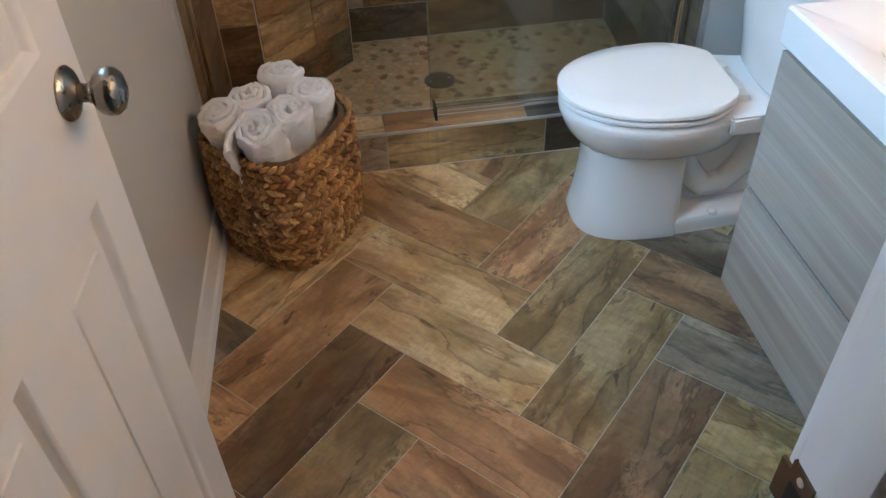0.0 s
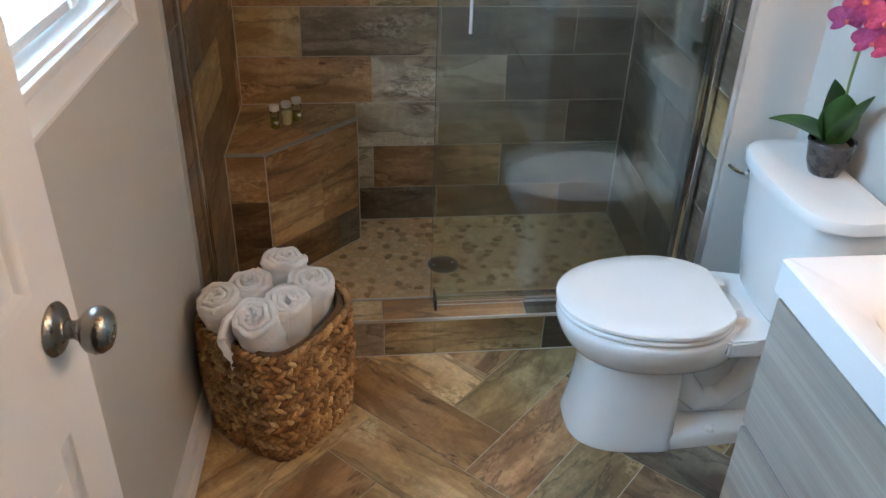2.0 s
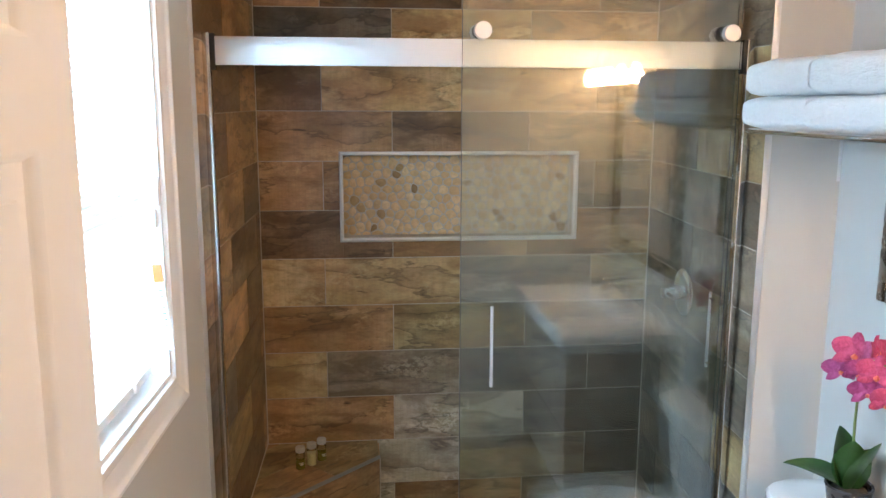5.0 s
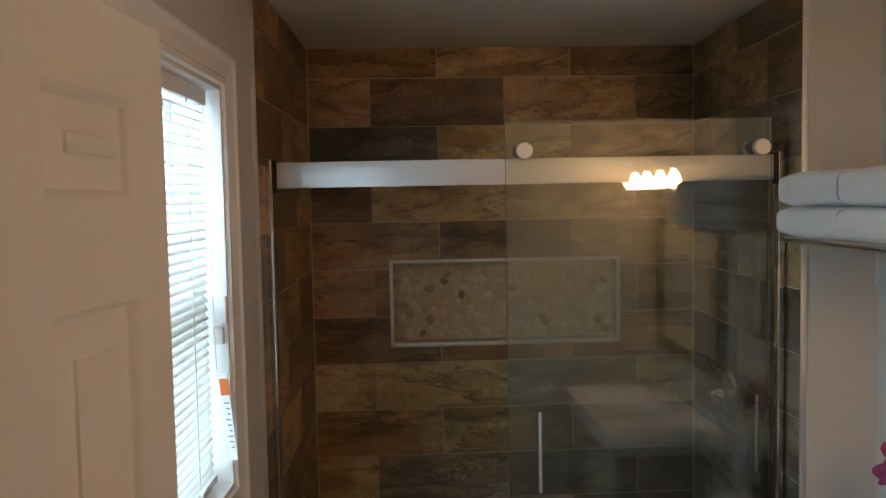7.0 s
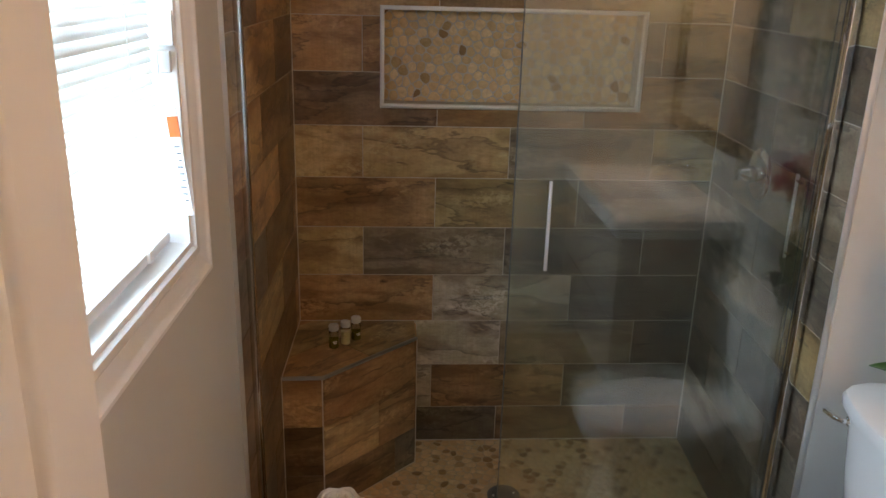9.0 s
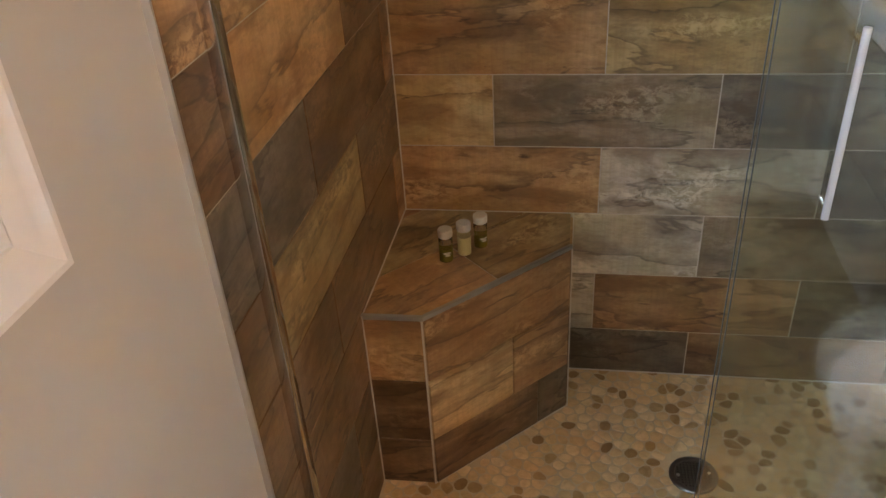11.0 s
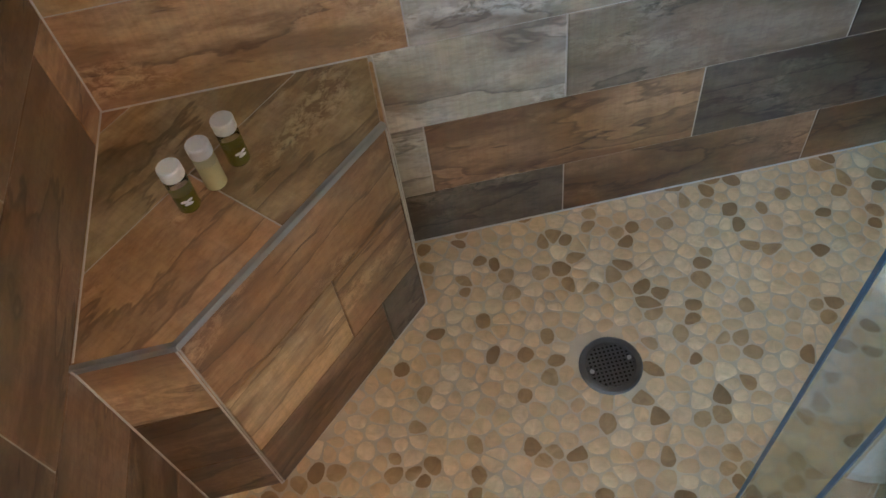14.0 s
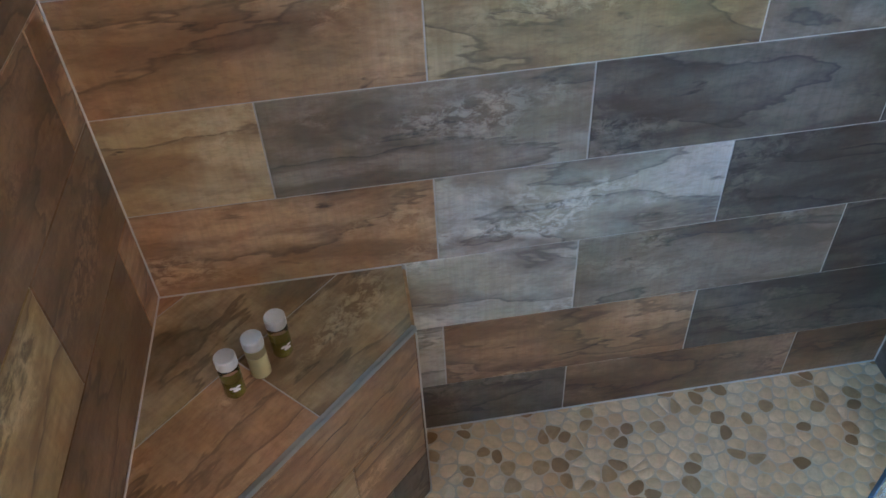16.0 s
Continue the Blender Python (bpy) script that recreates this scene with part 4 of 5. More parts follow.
# towel shelf and its towels
shelf = thing("towel_shelf", (RX, 2.16, 1.705), "chrome wall rack above the toilet holding folded towels", "towel rack")
Y0, Y1 = -0.36, 0.325
part("front_rail", tube([(-0.035, Y0, 0.0), (-0.25, Y0, 0), (-0.278, Y0 + 0.012, 0), (-0.29, Y0 + 0.04, 0), (-0.29, Y1 - 0.04, 0), (-0.278, Y1 - 0.012, 0), (-0.25, Y1, 0), (-0.035, Y1, 0)], 0.0065, 12), CHROME, shelf)
for k in range(5):
    part("bar", tube([(-0.05 - 0.048 * k, Y0, 0), (-0.05 - 0.048 * k, Y1, 0)], 0.0042, 10), CHROME, shelf)
for y in (Y0 + 0.01, Y1 + 0.012):
    part("bracket", boxes((-0.010, 0, y, y + 0.024, -0.135, 0.01), (-0.06, -0.008, y + 0.002, y + 0.022, -0.012, 0.004), bevel=0.002), SATIN, shelf)


def folded_towel(loc, w, d, h, seed, label):
    """A towel folded over: rounded fold to the room, soft uneven top."""
    t = thing("folded_towel", loc, label, "towel", "towels on the rack")
    n, rings = 26, []
    ys = [-w / 2 + w * i / 14 for i in range(15)]
    for y in ys:
        e = 1 - 0.10 * (abs(y) / (w / 2)) ** 6
        ring = []
        for k in range(n):
            a = 2 * math.pi * k / n
            c, s = math.cos(a), math.sin(a)
            x = math.copysign(abs(c) ** 0.35, c) * d / 2
            z = math.copysign(abs(s) ** 0.45, s) * h / 2 * e
            z += 0.004 * noise.noise((x * 14 + seed, y * 11, z * 8)) + 0.0025 * noise.noise((x * 40, y * 40, seed))
            ring.append((x * (0.995 + 0.01 * noise.noise((y * 9, z * 30, seed))), y, z + h / 2))
        rings.append(ring)
    part("cloth", loft(rings), COTTON, t)
    return t


for k, (yc, w) in enumerate(((2.325, 0.29), (2.029, 0.30))):
    folded_towel((1.665, yc, 1.7105), w, 0.285, 0.080, 3 + k, "white cotton towel folded on the rack")
    folded_towel((1.668, yc + 0.004, 1.789), w - 0.006, 0.28, 0.090, 7 + k, "white cotton towel folded on top of another")


# ---- orchid ----
def build_orchid():
    o = thing("potted_orchid", (1.740, 2.219, 0.7655), "magenta orchid in a dark glazed pot on the tank", "potted plant")
    o.rotation_euler = (0, 0, radians(8))
    part("pot", lathe([(0.0001, 0), (0.030, 0), (0.036, 0.004), (0.046, 0.03), (0.0525, 0.072), (0.055, 0.082), (0.0565, 0.086), (0.055, 0.090), (0.050, 0.088), (0.047, 0.07), (0.0001, 0.07)], 40), POT, o, "dark brown glazed pot")
    part("moss", lathe([(0.0001, 0.066), (0.047, 0.068), (0.040, 0.077), (0.02, 0.082), (0.0001, 0.083)], 20), SOIL, o)

    def leaf(yaw, length, width, rise, droop, name="leaf"):
        rings, n = [], 16
        d = Vector((math.cos(radians(yaw)), math.sin(radians(yaw)), 0))
        sd = Vector((-d.y, d.x, 0))
        for i in range(n + 1):
            k = i / n
            w = width * (math.sin(math.pi * min(1, 0.10 + 0.9 * k)) ** 0.75) * (1 - 0.25 * k) + 0.001
            p = d * (length * k * math.cos(radians(rise)) + 0.008) + Vector((0, 0, 0.078 + length * (k * math.sin(radians(rise)) - droop * k * k)))
            row_t, row_b = [], []
            for j in range(7):
                s = -1 + 2 * j / 6
                cup = 0.32 * w * s * s
                q = p + sd * w * s + Vector((0, 0, cup * math.cos(radians(rise)))) - d * cup * math.sin(radians(rise))
                row_t.append(q + Vector((0, 0, 0.0009)))
                row_b.append(q - Vector((0, 0, 0.0009)))
            rings.append(row_t + row_b[::-1])
        part(name, loft(rings), LEAF, o)
    leaf(128, 0.165, 0.050, 26, 0.30)
    leaf(95, 0.155, 0.050, 76, 0.04)
    leaf(-75, 0.165, 0.050, 68, 0.06)
    leaf(-130, 0.145, 0.048, 76, 0.02)
    leaf(20, 0.13, 0.032, 55, 0.2)
    stem = [(0.0, 0.0, 0.07), (0.004, 0.002, 0.16), (0.002, 0.004, 0.24), (0.0, 0.0, 0.32), (-0.004, -0.012, 0.38), (-0.01, -0.05, 0.42), (-0.016, -0.11, 0.42), (-0.02, -0.16, 0.39)]
    part("stem", tube(stem, 0.0034, 8, [1.1, 1.1, 1, 1, 0.9, 0.8, 0.7, 0.5]), STEM, o)

    def flower(c, face, size, mat, roll):
        fz = Vector(face).normalized()
        fx = fz.cross(Vector((0, 0, 1))).normalized()
        m = Matrix.Translation(c) @ frame_m((0, 0, 0), fx, fz.cross(fx) * -1 if (fz.cross(fx)).z < 0 else fz.cross(fx)) @ Matrix.Rotation(radians(roll), 4, "Z")
        bm = bmesh.new()
        for a, ln, wd in ((90, 1.0, 0.30), (212, 1.0, 0.28), (328, 1.0, 0.28), (18, 1.08, 0.52), (162, 1.08, 0.52)):
            rings, n = [], 8
            for i in range(n + 1):
                k = i / n
                w = size * wd * math.sin(math.pi * (0.06 + 0.90 * k)) ** 0.62
                top, bot = [], []
                for j in range(5):
                    s = -1 + 2 * j / 4
                    x, y = size * ln * k, w * s
                    z = size * (0.10 * math.sin(k * 3.0) - 0.22 * k * k + 0.09 * s * s + 0.04 * math.sin(9 * k + 3 * s + a))
                    ca, sa = math.cos(radians(a)), math.sin(radians(a))
                    top.append((x * ca - y * sa, x * sa + y * ca, z + 0.0005))
                    bot.append((x * ca - y * sa, x * sa + y * ca, z - 0.0005))
                rings.append(top + bot[::-1])
            merge(bm, loft(rings))
        bmesh.ops.transform(bm, verts=bm.verts, matrix=m)
        fl = part("flower", bm, mat, o)
        lp = lathe([(0.0001, -0.1), (0.10, 0.0), (0.17, 0.12), (0.13, 0.3), (0.05, 0.36), (0.0001, 0.34)], 12)
        bmesh.ops.transform(lp, verts=lp.verts, matrix=m @ Matrix.Translation((0, -0.12 * size, 0)) @ Matrix.Rotation(radians(35), 4, "X") @ Matrix.Scale(size, 4))
        part("lip", lp, LIP, fl)
    for c, f, s, mt, r in (((-0.02, 0.000, 0.425), (-0.75, -0.55, 0.2), 0.050, PETAL, 4), ((-0.012, 0.052, 0.365), (-0.8, -0.45, 0.0), 0.040, PETAL2, -14),
                           ((-0.008, -0.01, 0.375), (-0.6, -0.75, -0.1), 0.040, PETAL2, 20), ((-0.03, -0.085, 0.40), (-0.6, -0.7, 0.2), 0.045, PETAL, 8),
                           ((-0.025, -0.055, 0.345), (-0.75, -0.6, -0.1), 0.040, PETAL2, -8), ((-0.03, -0.125, 0.345), (-0.5, -0.8, 0.0), 0.042, PETAL, 16), ((0.01, -0.04, 0.44), (0.3, -0.9, 0.3), 0.036, PETAL, 0)):
        flower(c, f, s, mt, r)
    part("bud", lathe([(0.0001, -0.012), (0.006, -0.006), (0.008, 0.002), (0.004, 0.011), (0.0001, 0.013)], 12, Matrix.Translation((-0.02, -0.165, 0.385))), PETAL2, o)


build_orchid()


# ---- basket with rolled towels ----
def basket_outline(k, n, rot=48.0):
    """A point k of n round a rounded square, in the basket's own plan, half-side 1."""
    a = 2 * math.pi * k / n
    c, s = math.cos(a), math.sin(a)
    r = (abs(c) ** 4.2 + abs(s) ** 4.2) ** (-1 / 4.2)
    b = a + radians(rot)
    return r * math.cos(b), r * math.sin(b)


def build_basket():
    b = thing("basket", (0.380, 2.308, 0), "tall woven seagrass basket on the floor full of rolled towels", "basket")
    rows, H = 16, 0.332

    def half(k):
        return 0.152 + 0.010 * math.sin(math.pi * k) + 0.010 * k

    def lift(ang, k):
        return 0.050 * k * k * max(0, math.cos(ang + radians(48) - radians(45))) ** 1.5

    # dark shell behind the weave: shade between strands and inside, put into its colour
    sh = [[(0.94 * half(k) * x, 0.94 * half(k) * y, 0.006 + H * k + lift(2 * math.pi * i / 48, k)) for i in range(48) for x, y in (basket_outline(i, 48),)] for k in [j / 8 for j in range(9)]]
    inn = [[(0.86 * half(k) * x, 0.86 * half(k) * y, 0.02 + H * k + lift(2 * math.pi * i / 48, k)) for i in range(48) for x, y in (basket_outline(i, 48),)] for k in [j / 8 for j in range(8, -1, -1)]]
    part("shaded_shell", loft(sh + inn), plain("seagrass_shade", (0.12, 0.065, 0.025), 0.8, 0, 0.3, 60, 0.5, 160), b)
    rnd = random.Random(5)
    verts, faces = [], []
    for row in range(rows):
        k = row / (rows - 1)
        count = 62
        for i in range(count):
            ang = 2 * math.pi * (i + 0.5 * (row % 2)) / count
            i0 = (i + 0.5 * (row % 2)) * 48 / count
            p0, p1 = basket_outline(i0 - 0.5, 48), basket_outline(i0 + 0.5, 48)
            cx, cy = basket_outline(i0, 48)
            hf = half(k) * (1.0 + rnd.uniform(-0.006, 0.006))
            tan = Vector((p1[0] - p0[0], p1[1] - p0[1], 0)).normalized()
            out = Vector((tan.y, -tan.x, 0))
            for slant in (1 if row % 2 else -1,):
                tilt = radians(37 * slant + rnd.uniform(-6, 6))
                ax = (tan * math.cos(tilt) + Vector((0, 0, math.sin(tilt)))).normalized()
                sd = out.cross(ax)
                ln, rw, ro = 0.0170 * rnd.uniform(0.9, 1.12), 0.0078 * rnd.uniform(0.85, 1.15), 0.0095 * rnd.uniform(0.85, 1.15)
                ctr = Vector((cx * hf, cy * hf, 0.012 + H * k + lift(ang, k))) + out * rnd.uniform(-0.001, 0.002)
                base = len(verts)
                for u, rr in ((-1, 0.35), (-0.55, 0.9), (0.0, 1.05), (0.55, 0.9), (1, 0.35)):
                    for q in range(6):
                        th = 2 * math.pi * q / 6
                        verts.append(ctr + ax * (ln * u) + sd * (rw * rr * math.cos(th)) + out * (ro * rr * math.sin(th) - 0.003 * abs(u)))
                for r in range(4):
                    for q in range(6):
                        j = (q + 1) % 6
                        faces.append((base + r * 6 + q, base + r * 6 + j, base + r * 6 + 6 + j, base + r * 6 + 6 + q))
                faces += [tuple(base + q for q in range(6)), tuple(base + 24 + q for q in range(6))]
    me = bpy.data.meshes.new("weave")
    me.from_pydata([tuple(v) for v in verts], [], faces)
    me.materials.append(SEAGRASS)
    me.shade_smooth()
    w = new("weave", me)
    w.parent = b
    tagged(w, "thick twisted seagrass weave", kind="stuff")
    part("bottom", lathe([(0.0001, 0.002), (0.14, 0.002), (0.14, 0.016), (0.0001, 0.016)], 24), SEAGRASS, b)
    return b


build_basket()


def rolled_towel(loc, lean, turn, radius, seed, length=0.27, flap=0.0):
    """A spiral of thick cloth stood on end."""
    t = thing("rolled_towel", loc, "rolled white cotton towel standing in the basket", "towel", "rolled towels in the basket")
    t.rotation_euler = (radians(lean[0]), radians(lean[1]), 0)
    spin = radians(turn)
    turns, n, th = 2.9, 110, 0.0090
    zs = [(-length, 0), (-length * 0.6, 0)] + [(-0.011 * k, 0) for k in range(12, 1, -1)] + [(-0.013, 0), (-0.006, -0.0008), (-0.002, -0.003), (0.0, -0.0055)]
    path = []
    for i in range(n):
        k = i / (n - 1)
        a = 2 * math.pi * turns * k
        r = 0.008 + (radius - 0.014) * k ** 0.85
        path.append((a, r))
    if flap:
        for i in range(1, 8):
            path.append((path[n - 1][0] + 0.12 * i, radius + flap * (i / 7) ** 1.3))
    rings = []
    for zi, (z, dth) in enumerate(zs):
        outer, inner = [], []
        for a, r in path:
            wob = 0.0075 * noise.noise((math.cos(a) * 2.0, math.sin(a) * 2.0, z * 34 + seed * 7.3)) + 0.0026 * noise.noise((math.cos(a) * 6, r * 90, z * 60 + seed))
            dz = 0.0095 * noise.noise((math.cos(a) * 1.7 + seed, math.sin(a) * 1.7, r * 40)) * max(0, 1 + z / 0.05) + (-(r / radius) ** 2 * 0.007 if z > -0.02 else 0)
            for lst, off in ((outer, th + dth), (inner, -th - dth)):
                rr = r + off + wob
                lst.append((rr * math.cos(a + spin), rr * math.sin(a + spin), z + dz))
        rings.append(outer + inner[::-1])
    part("cloth", loft(rings), COTTON, t)
    return t


for k, (x, y, lx, ly, r, fl) in enumerate(((0.402, 2.455, -4, 0, 0.063, 0), (0.316, 2.350, 0, 0, 0.060, 0), (0.240, 2.277, 4, -14, 0.060, 0), (0.483, 2.350, 1, 5, 0.063, 0), (0.424, 2.254, 9, 1, 0.063, 0), (0.338, 2.184, 15, -11, 0.064, 0.026))):
    rolled_towel((x, y, 0.437 + (0.006 if k == 0 else 0)), (lx, ly), 40 + 67 * k if not fl else 200, r, k, 0.27, fl)


# ---- three small bottles on the bench ----
def bottle(x, y, fill, label, turn):
    b = thing("travel_bottle", (x, y, BZ + 0.0005), label, "bottle", "bottles on the bench")
    b.rotation_euler = (0, 0, radians(turn))
    g = part("flask", lathe([(0.0001, 0), (0.0150, 0), (0.0160, 0.002), (0.0160, 0.058), (0.0145, 0.062), (0.0120, 0.064), (0.0001, 0.064)], 24), CLEAR, b)
    g.visible_shadow = False
    part("contents", lathe([(0.0001, 0.0012), (0.0146, 0.0012), (0.0146, 0.046 if fill is LOTION else 0.034), (0.0001, 0.046 if fill is LOTION else 0.034)], 24), fill, b)
    part("cap", lathe([(0.0001, 0.063), (0.0162, 0.063), (0.0166, 0.065), (0.0166, 0.080), (0.0150, 0.082), (0.0001, 0.082)], 24), CAP, b, "frosted white cap")
    lab = [[(0.01635 * math.cos(radians(a)), 0.01635 * math.sin(radians(a)), z) for a in range(-125, -54, 7)] + [(0.01605 * math.cos(radians(a)), 0.01605 * math.sin(radians(a)), z) for a in range(-55, -126, -7)] for z in (0.014, 0.030)]
    if fill is LIQUID:
        lb = part("label", loft(lab), LIQUID, b)
        for i, (a, z, s) in enumerate(((-104, 0.025, 0.0045), (-88, 0.020, 0.005), (-76, 0.026, 0.0035))):
            part("print", lathe([(0.0001, 0), (s, 0), (s, 0.0004), (0.0001, 0.0004)], 8, Matrix.Translation((0.0164 * math.cos(radians(a)), 0.0164 * math.sin(radians(a)), z)) @ Matrix.Rotation(radians(a + 90), 4, "Z") @ Matrix.Rotation(radians(90), 4, "X") @ Matrix.Diagonal((1.3, 0.6, 1, 1))), PAPER, lb)
    return b


bottle(0.338, 3.222, LIQUID, "small clear bottle of amber oil with a frosted cap", 20)
bottle(0.376, 3.252, LOTION, "small clear bottle of pale yellow lotion with a frosted cap", 0)
bottle(0.410, 3.288, LIQUID, "small clear bottle of olive oil with a frosted cap", 35)


# ---- tiles: back wall ----
MB = frame_m((0, BY, 0), (1, 0, 0), (0, 0, 1))
# w planks are pale grey with the window sheen in their colour
SHADES = {-3: "bkdd", -2: "wrkk", -1: "wwgk", 0: "bwkk", 1: "tgkk", 2: "bogg", 3: "ttgo", 4: "dbbo", 5: "bbgo", 6: "bdoo", 7: "dtto", 8: "ktbo", 9: "rdrd", 10: "brdd"}


def cut_out(x0, x1, z0, z1):
    """What is left of a rectangle beside the niche."""
    if x1 <= NX0 - 0.012 or x0 >= NX1 + 0.012 or z1 <= NZ0 - 0.012 or z0 >= NZ1 + 0.012:
        return [rect(x0, x1, z0, z1)]
    a, b, c, d = NX0, NX1, NZ0, NZ1
    out = []
    if x0 < a:
        out.append(rect(x0, a, z0, z1))
    if x1 > b:
        out.append(rect(b, x1, z0, z1))
    u, v = max(x0, a), min(x1, b)
    if z0 < c and v > u:
        out.append(rect(u, v, z0, c))
    if z1 > d and v > u:
        out.append(rect(u, v, d, z1))
    return [r for r in out if poly_area(r) > 2e-5]


for row in range(-3, 11):
    z0, z1 = max(SHZ, ROW0 + ROWH * row) + J, min(CZ, ROW0 + ROWH * (row + 1)) - J
    joints = [0.431 + L * k for k in range(3)] if row % 2 else [0.682 + L * k for k in range(2)]
    edges = [0.196] + joints + [1.664]
    for i, (a, b) in enumerate(zip(edges, edges[1:])):
        if row < 0 and b < 0.617:
            continue
        tile(wall_north, MB, cut_out((max(a, 0.617) if row < 0 else a) + J, b - J, z0, z1), SHADES[row][min(i, 3)])

# side walls
SIDE_L = ["kd", "kdd", "ddo", "ddb", "dod", "kdb", "dbd", "bdd", "obd", "dbt", "bdb", "dbo", "rdd", "bdd"]
SIDE_R = ["kd", "gk", "kg", "gkd", "kgo", "gkk", "gog", "kgb", "ogk", "gok", "bgo", "ogb", "dbd", "bdd"]
for wall, m, lo, hi, shades, off in ((shower_wall_left, ML, -SL, 0.0, SIDE_L, 0.13), (shower_wall_right, MR, 0.0, SR, SIDE_R, 0.21)):
    for row in range(-3, 11):
        z0, z1 = max(-0.02, ROW0 + ROWH * row) + J, min(CZ, ROW0 + ROWH * (row + 1)) - J
        first = lo + (off if row % 2 else off + L / 2) % L
        edges = [lo] + [e for e in (first + L * k for k in range(-1, 4)) if lo + 0.03 < e < hi - 0.03] + [hi]
        sh = shades[row + 3]
        for i, (a, b) in enumerate(zip(edges, edges[1:])):
            tile(wall, m, [rect(a + J, b - J, z0, z1)], sh[i % len(sh)])

# curb
MCF = frame_m((0, CF, 0), (1, 0, 0), (0, 0, 1))
MCT = frame_m((0, 0, CT), (1, 0, 0), (0, 1, 0))
ce = [0.176, 0.678, 1.178, 1.612]
for i, (a, b) in enumerate(zip(ce, ce[1:])):
    tile(curb, MCF, [rect(a + J, b - J, 0.002, CT - 0.008)], "gok"[i])
for i, (a, b) in enumerate(zip([0.176, 0.42, 0.675, 1.12, 1.40], [0.42, 0.675, 1.12, 1.40, 1.612])):
    tile(curb, MCT, [rect(a + J, b - J, CF + 0.0085, CB - 0.0085)], "btbkd"[i])

# bench: top pieces lie along its slanted front
d = Vector((BP[2][0] - BP[1][0], BP[2][1] - BP[1][1], 0)).normalized()
MT = frame_m((BP[1][0], BP[1][1], BZ), d, (-d.y, d.x, 0))
inv = MT.inverted()
top = [(lambda v: (v.x, v.y))(inv @ Vector((x, y, BZ))) for x, y in BP]
for x0, x1, y0, y1, tone in ((-0.4, 0.205, 0.0, 0.182, "b"), (0.205, 0.9, 0.0, 0.182, "o"), (-0.4, 0.9, 0.182, 0.362, "o"), (-0.4, 0.9, 0.362, 0.6, "b")):
    p = clip_poly(rect(x0 + J, x1 - J, y0 + J, y1 - J), top)
    if p and poly_area(p) > 1e-4:
        tile(bench, MT, [p], tone)
for (a, b), cols in (((0, 1), "bdd"), ((1, 2), ("br", "tr", "dk")), ((2, 3), "bdd")):
    pa, pb = Vector((*BP[a], 0)), Vector((*BP[b], 0))
    ln = (pb - pa).length
    dd = (pb - pa).normalized()
    m = frame_m(pa, dd, (0, 0, 1)) @ Matrix.Translation((0, 0, 0.006))
    for r, (z0, z1) in enumerate(((0.310, 0.480), (0.131, 0.310), (SHZ, 0.131))):
        cut = [0, ln] if len(cols[r]) == 1 or r == 0 else [0, 0.24 if r == 1 else 0.32, ln]
        for i, (x0, x1) in enumerate(zip(cut, cut[1:])):
            tile(bench, m, [rect(x0 + J, x1 - J, z0 + J, z1 - J)], cols[r][i])

# grout beads where the tiled planes meet
E1, E2 = (BP[1][0] - 0.001, BP[1][1] - 0.006), (BP[2][0] + 0.006, BP[2][1] - 0.003)
for a, b in (((0.202, BY - 0.001, BZ), (0.202, BY - 0.001, CZ)), ((1.658, BY - 0.001, SHZ), (1.658, BY - 0.001, CZ)),
             ((0.202, BY - 0.001, BZ), (0.616, BY - 0.001, BZ)), ((0.191, 3.01, BZ), (0.201, BY, BZ)),
             ((0.6225, BY - 0.001, SHZ), (0.6225, BY - 0.001, BZ)), ((0.190, 2.999, SHZ), (0.190, 2.999, BZ)),
             ((*E1, SHZ), (*E1, BZ - 0.01)), ((*E2, SHZ), (*E2, BZ - 0.01)), ((0.62, BY - 0.001, SHZ), (1.66, BY - 0.001, SHZ)),
             ((*E1, SHZ), (*E2, SHZ)), ((0.188, CF - 0.001, 0.001), (1.60, CF - 0.001, 0.001))):
    solid("trim", tube([a, b], 0.0017, 6), CAULK, "pale grout bead between tiled planes", "trim", "structure")

# ---- herringbone floor ----
R2 = math.sqrt(0.5)
MF = frame_m((0, 0, 0), (R2, -R2, 0), (R2, R2, 0))
HL, HW, U0, V0 = 0.506, 0.178, -1.166, -2.060
room = [(LX, FY - 0.06), (RX, FY - 0.06), (RX, 2.5435), (LX, 2.5435)]
region = [((x - y) * R2, (x + y) * R2) for x, y in room]
floor_rnd = random.Random(8)
PICK = {(0, 0, 0): "t", (1, 0, 0): "t", (2, 0, 0): "r", (0, 0, 1): "b", (1, 0, 1): "d", (2, 0, 1): "o", (0, 1, 1): "o", (1, 1, 1): "o", (2, 1, 1): "d", (-1, 1, 1): "r",
        (2, 1, 0): "g", (1, 1, 0): "d", (3, 1, 0): "o", (-1, 0, 0): "b", (-2, 0, 0): "t", (-1, 0, 1): "t", (-2, 1, 1): "o", (0, 1, 0): "k", (-2, 0, 1): "r"}
for a in range(-12, 13):
    for b in range(-5, 6):
        for kind in (0, 1):
            u, v = U0 + a * HW + b * HL, V0 + a * HW - b * HL
            if kind == 0:
                u0, u1, w0, w1 = u, u + HL, v, v + HW
            else:
                u0, u1, w0, w1 = u, u + HW, v + HW, v + HW + HL
            p = clip_poly(rect(u0 + J, u1 - J, -w1 + J, -w0 - J), region)
            if not p or poly_area(p) < 3e-4:
                continue
            tone = PICK.get((a, b, kind)) or floor_rnd.choice("ttoobbrdgo")
            tile(floor, MF, [p], tone, along=None if kind == 0 else radians(90))


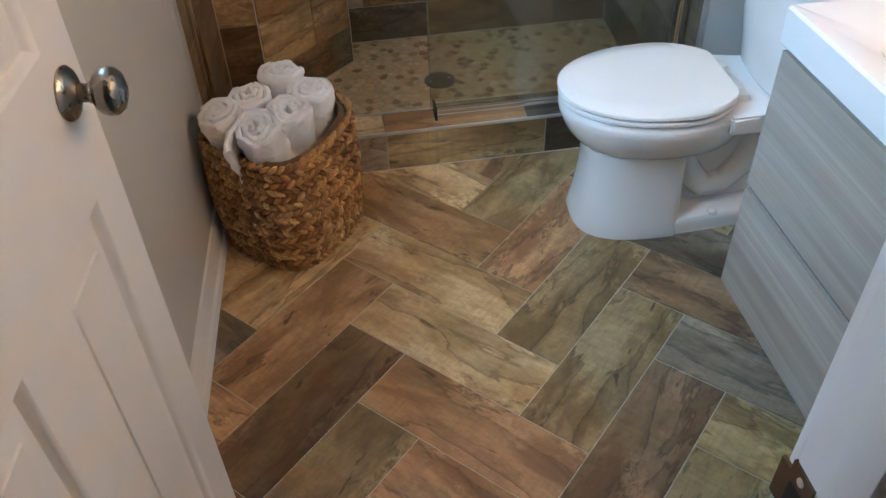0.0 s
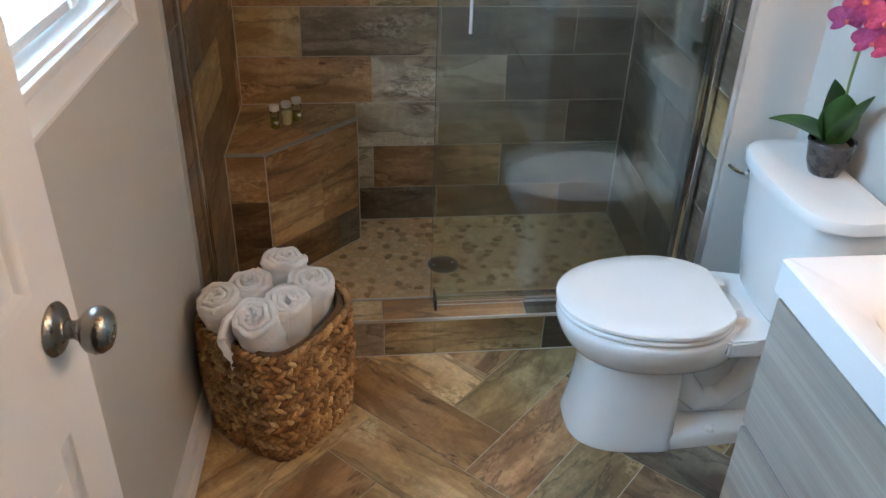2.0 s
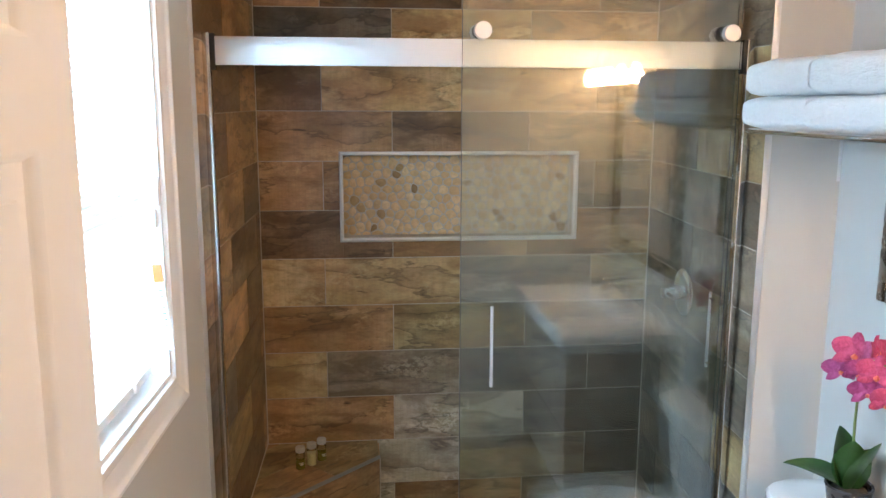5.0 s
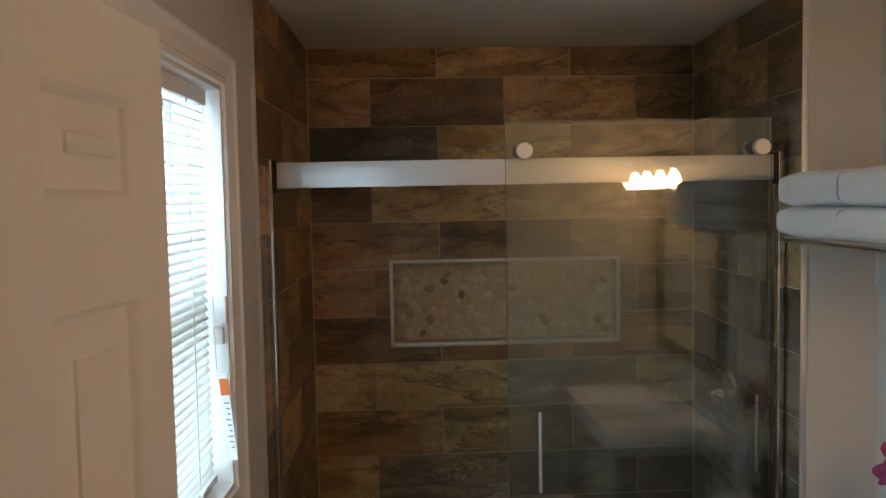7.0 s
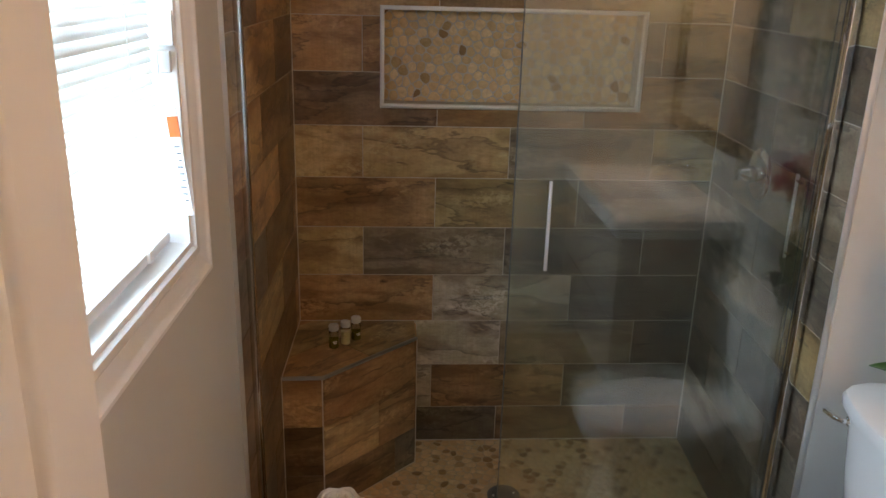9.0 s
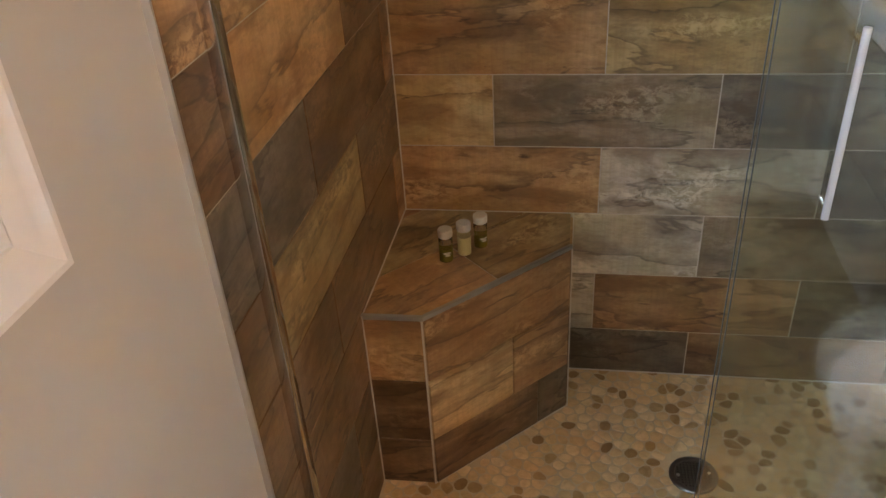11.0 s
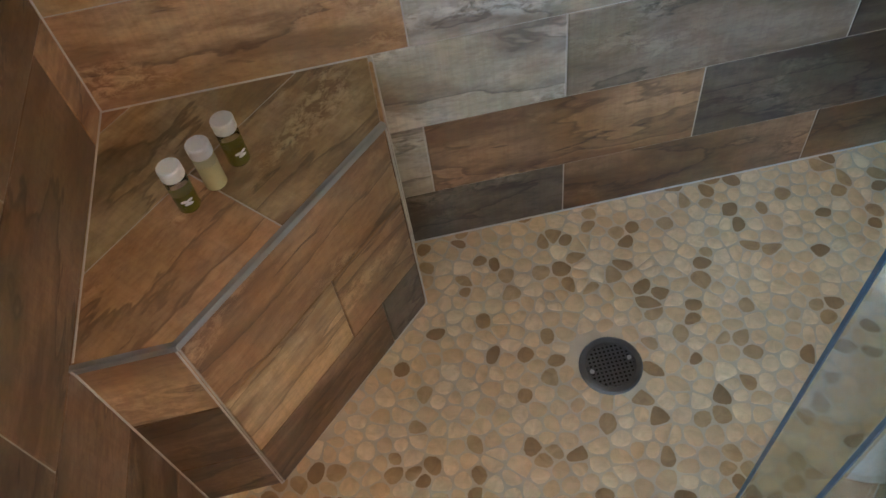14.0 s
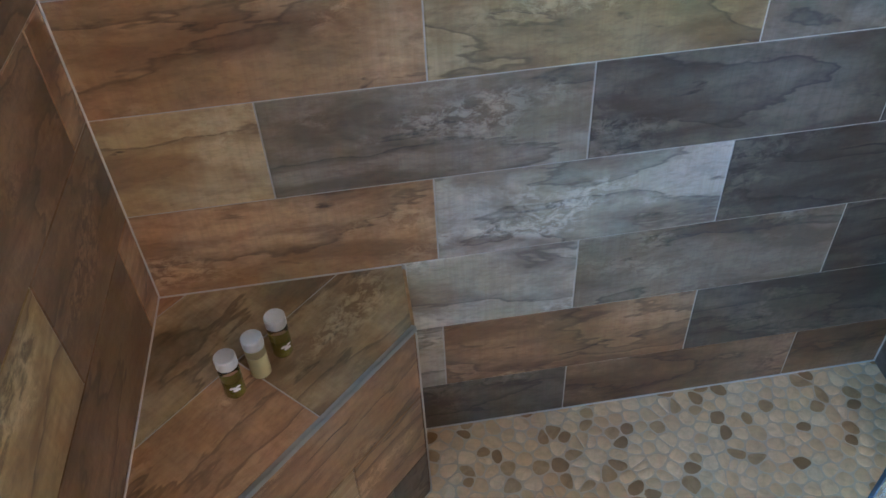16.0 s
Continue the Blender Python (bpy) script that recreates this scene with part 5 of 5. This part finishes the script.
# ---- pebbles ----
def pebble_cells(region, size, seed):
    """Rounded cells of a relaxed scatter, close-packed like sliced river pebbles."""
    rg = np.random.RandomState(seed)
    xs, ys = [p[0] for p in region], [p[1] for p in region]
    x0, x1, y0, y1 = min(xs), max(xs), min(ys), max(ys)
    pts = []
    ny = int((y1 - y0) / (size * 0.82)) + 3
    nx = int((x1 - x0) / size) + 3
    for j in range(ny):
        for i in range(nx):
            pts.append((x0 - size + (i + 0.5 * (j % 2)) * size, y0 - size + j * size * 0.82))
    pts = np.array(pts) + rg.uniform(-0.42, 0.42, (len(pts), 2)) * size
    cells = []
    for rep in range(2):
        cells, mids = [], []
        for i, p in enumerate(pts):
            dist = np.hypot(*(pts - p).T)
            near = np.argsort(dist)[1:15]
            poly = rect(p[0] - size, p[0] + size, p[1] - size, p[1] + size)
            for k in near:
                q = pts[k]
                mx, my = (p + q) / 2
                dx, dy = q - p
                src, poly = poly, []
                side = [-((c[0] - mx) * dx + (c[1] - my) * dy) for c in src]
                for s in range(len(src)):
                    e = (s + 1) % len(src)
                    if side[s] >= 0:
                        poly.append(src[s])
                    if (side[s] < 0) != (side[e] < 0):
                        w = side[s] / (side[s] - side[e])
                        poly.append((src[s][0] + w * (src[e][0] - src[s][0]), src[s][1] + w * (src[e][1] - src[s][1])))
                if len(poly) < 3:
                    break
            cells.append(poly)
            mids.append(np.mean(poly, axis=0) if len(poly) > 2 else p)
        if rep == 0:
            pts = pts + (np.array(mids) - pts) * 0.6
    return list(zip(pts, cells))


def pebble_poly(cell, shrink):
    c = np.mean(cell, axis=0)
    p = np.array(cell)
    d = np.hypot(*(p - c).T)
    p = c + (p - c) * np.clip((d - shrink) / np.maximum(d, 1e-6), 0.3, 1)[:, None]
    for _ in range(2):
        q = np.roll(p, -1, axis=0)
        p = np.stack([0.75 * p + 0.25 * q, 0.25 * p + 0.75 * q], axis=1).reshape(-1, 2)
    return p[::2] if len(p) > 16 else p


def pebble_geo(poly, height):
    c = poly.mean(axis=0)
    n = len(poly)
    v = [(x, y, -0.004) for x, y in poly] + [(x, y, height * 0.45) for x, y in poly] + [(*(c + (p - c) * 0.91), height) for p in poly]
    f = [(r * n + i, r * n + (i + 1) % n, r * n + n + (i + 1) % n, r * n + n + i) for r in (0, 1) for i in range(n)] + [tuple(2 * n + i for i in range(n))]
    return v, f


def lay_pebbles(parent, m, region, size, seed, near, dark_share, skip=None):
    """near(x, y): whether a pebble is picked as a part of its own; the rest are joined, pale and brown."""
    rg = random.Random(seed)
    rest = [([], []), ([], [])]
    inv_parent = parent.matrix_world.inverted()
    for p, cell in pebble_cells(region, size, seed):
        if len(cell) < 3:
            continue
        poly = pebble_poly(cell, 0.0021)
        if skip and skip(p[0], p[1]):
            continue
        cl = clip_poly([tuple(q) for q in poly], region)
        if len(cl) < 3 or abs(poly_area(cl)) < 6e-5:
            continue
        poly = np.array(cl)
        v, f = pebble_geo(poly, 0.0006 + rg.uniform(0, 0.0005))
        tone = 1 if rg.random() < dark_share else 0
        if near(p[0], p[1]):
            c = poly.mean(axis=0)
            me = bpy.data.meshes.new("pebble")
            me.from_pydata([(x - c[0], y - c[1], z) for x, y, z in v], [], f)
            me.materials.append(PEB[0][tone])
            me.shade_smooth()
            me.set_sharp_from_angle(angle=radians(60))
            ob = new("pebble", me)
            ob.parent = parent
            ob.matrix_local = inv_parent @ m @ Matrix.Translation((c[0], c[1], 0))
        else:
            vs, fs = rest[tone]
            b = len(vs)
            vs += v
            fs += [tuple(i + b for i in q) for q in f]
    for tone, (vs, fs) in enumerate(rest):
        if vs:
            me = bpy.data.meshes.new("pebbles")
            me.from_pydata(vs, [], fs)
            me.materials.append(PEB[1][tone])
            me.shade_smooth()
            me.set_sharp_from_angle(angle=radians(60))
            ob = new("pebbles", me)
            ob.parent = parent
            ob.matrix_local = inv_parent @ m
            tagged(ob, kind="stuff")


MP = frame_m((0, 0, SHZ - 0.003), (1, 0, 0), (0, 1, 0))
lay_pebbles(shower_floor, MP, [(0.19, CB), (1.63, CB), (1.66, BY), (0.2, BY)], 0.0345, 4, lambda x, y: 0.45 < x < 1.02 and y > 2.88, 0.20,
            skip=lambda x, y: math.hypot(x - 0.923, y - 3.085) < 0.066 or (x < 0.60 and y > 3.03 and (y - 3.008) > 0.973 * (x - 0.330)))
MN = frame_m((0, BY + NICHE - 0.002, 0), (1, 0, 0), (0, 0, 1))
lay_pebbles(wall_north, MN, rect(NX0, NX1, NZ0, NZ1), 0.036, 9, lambda x, y: True, 0.08)
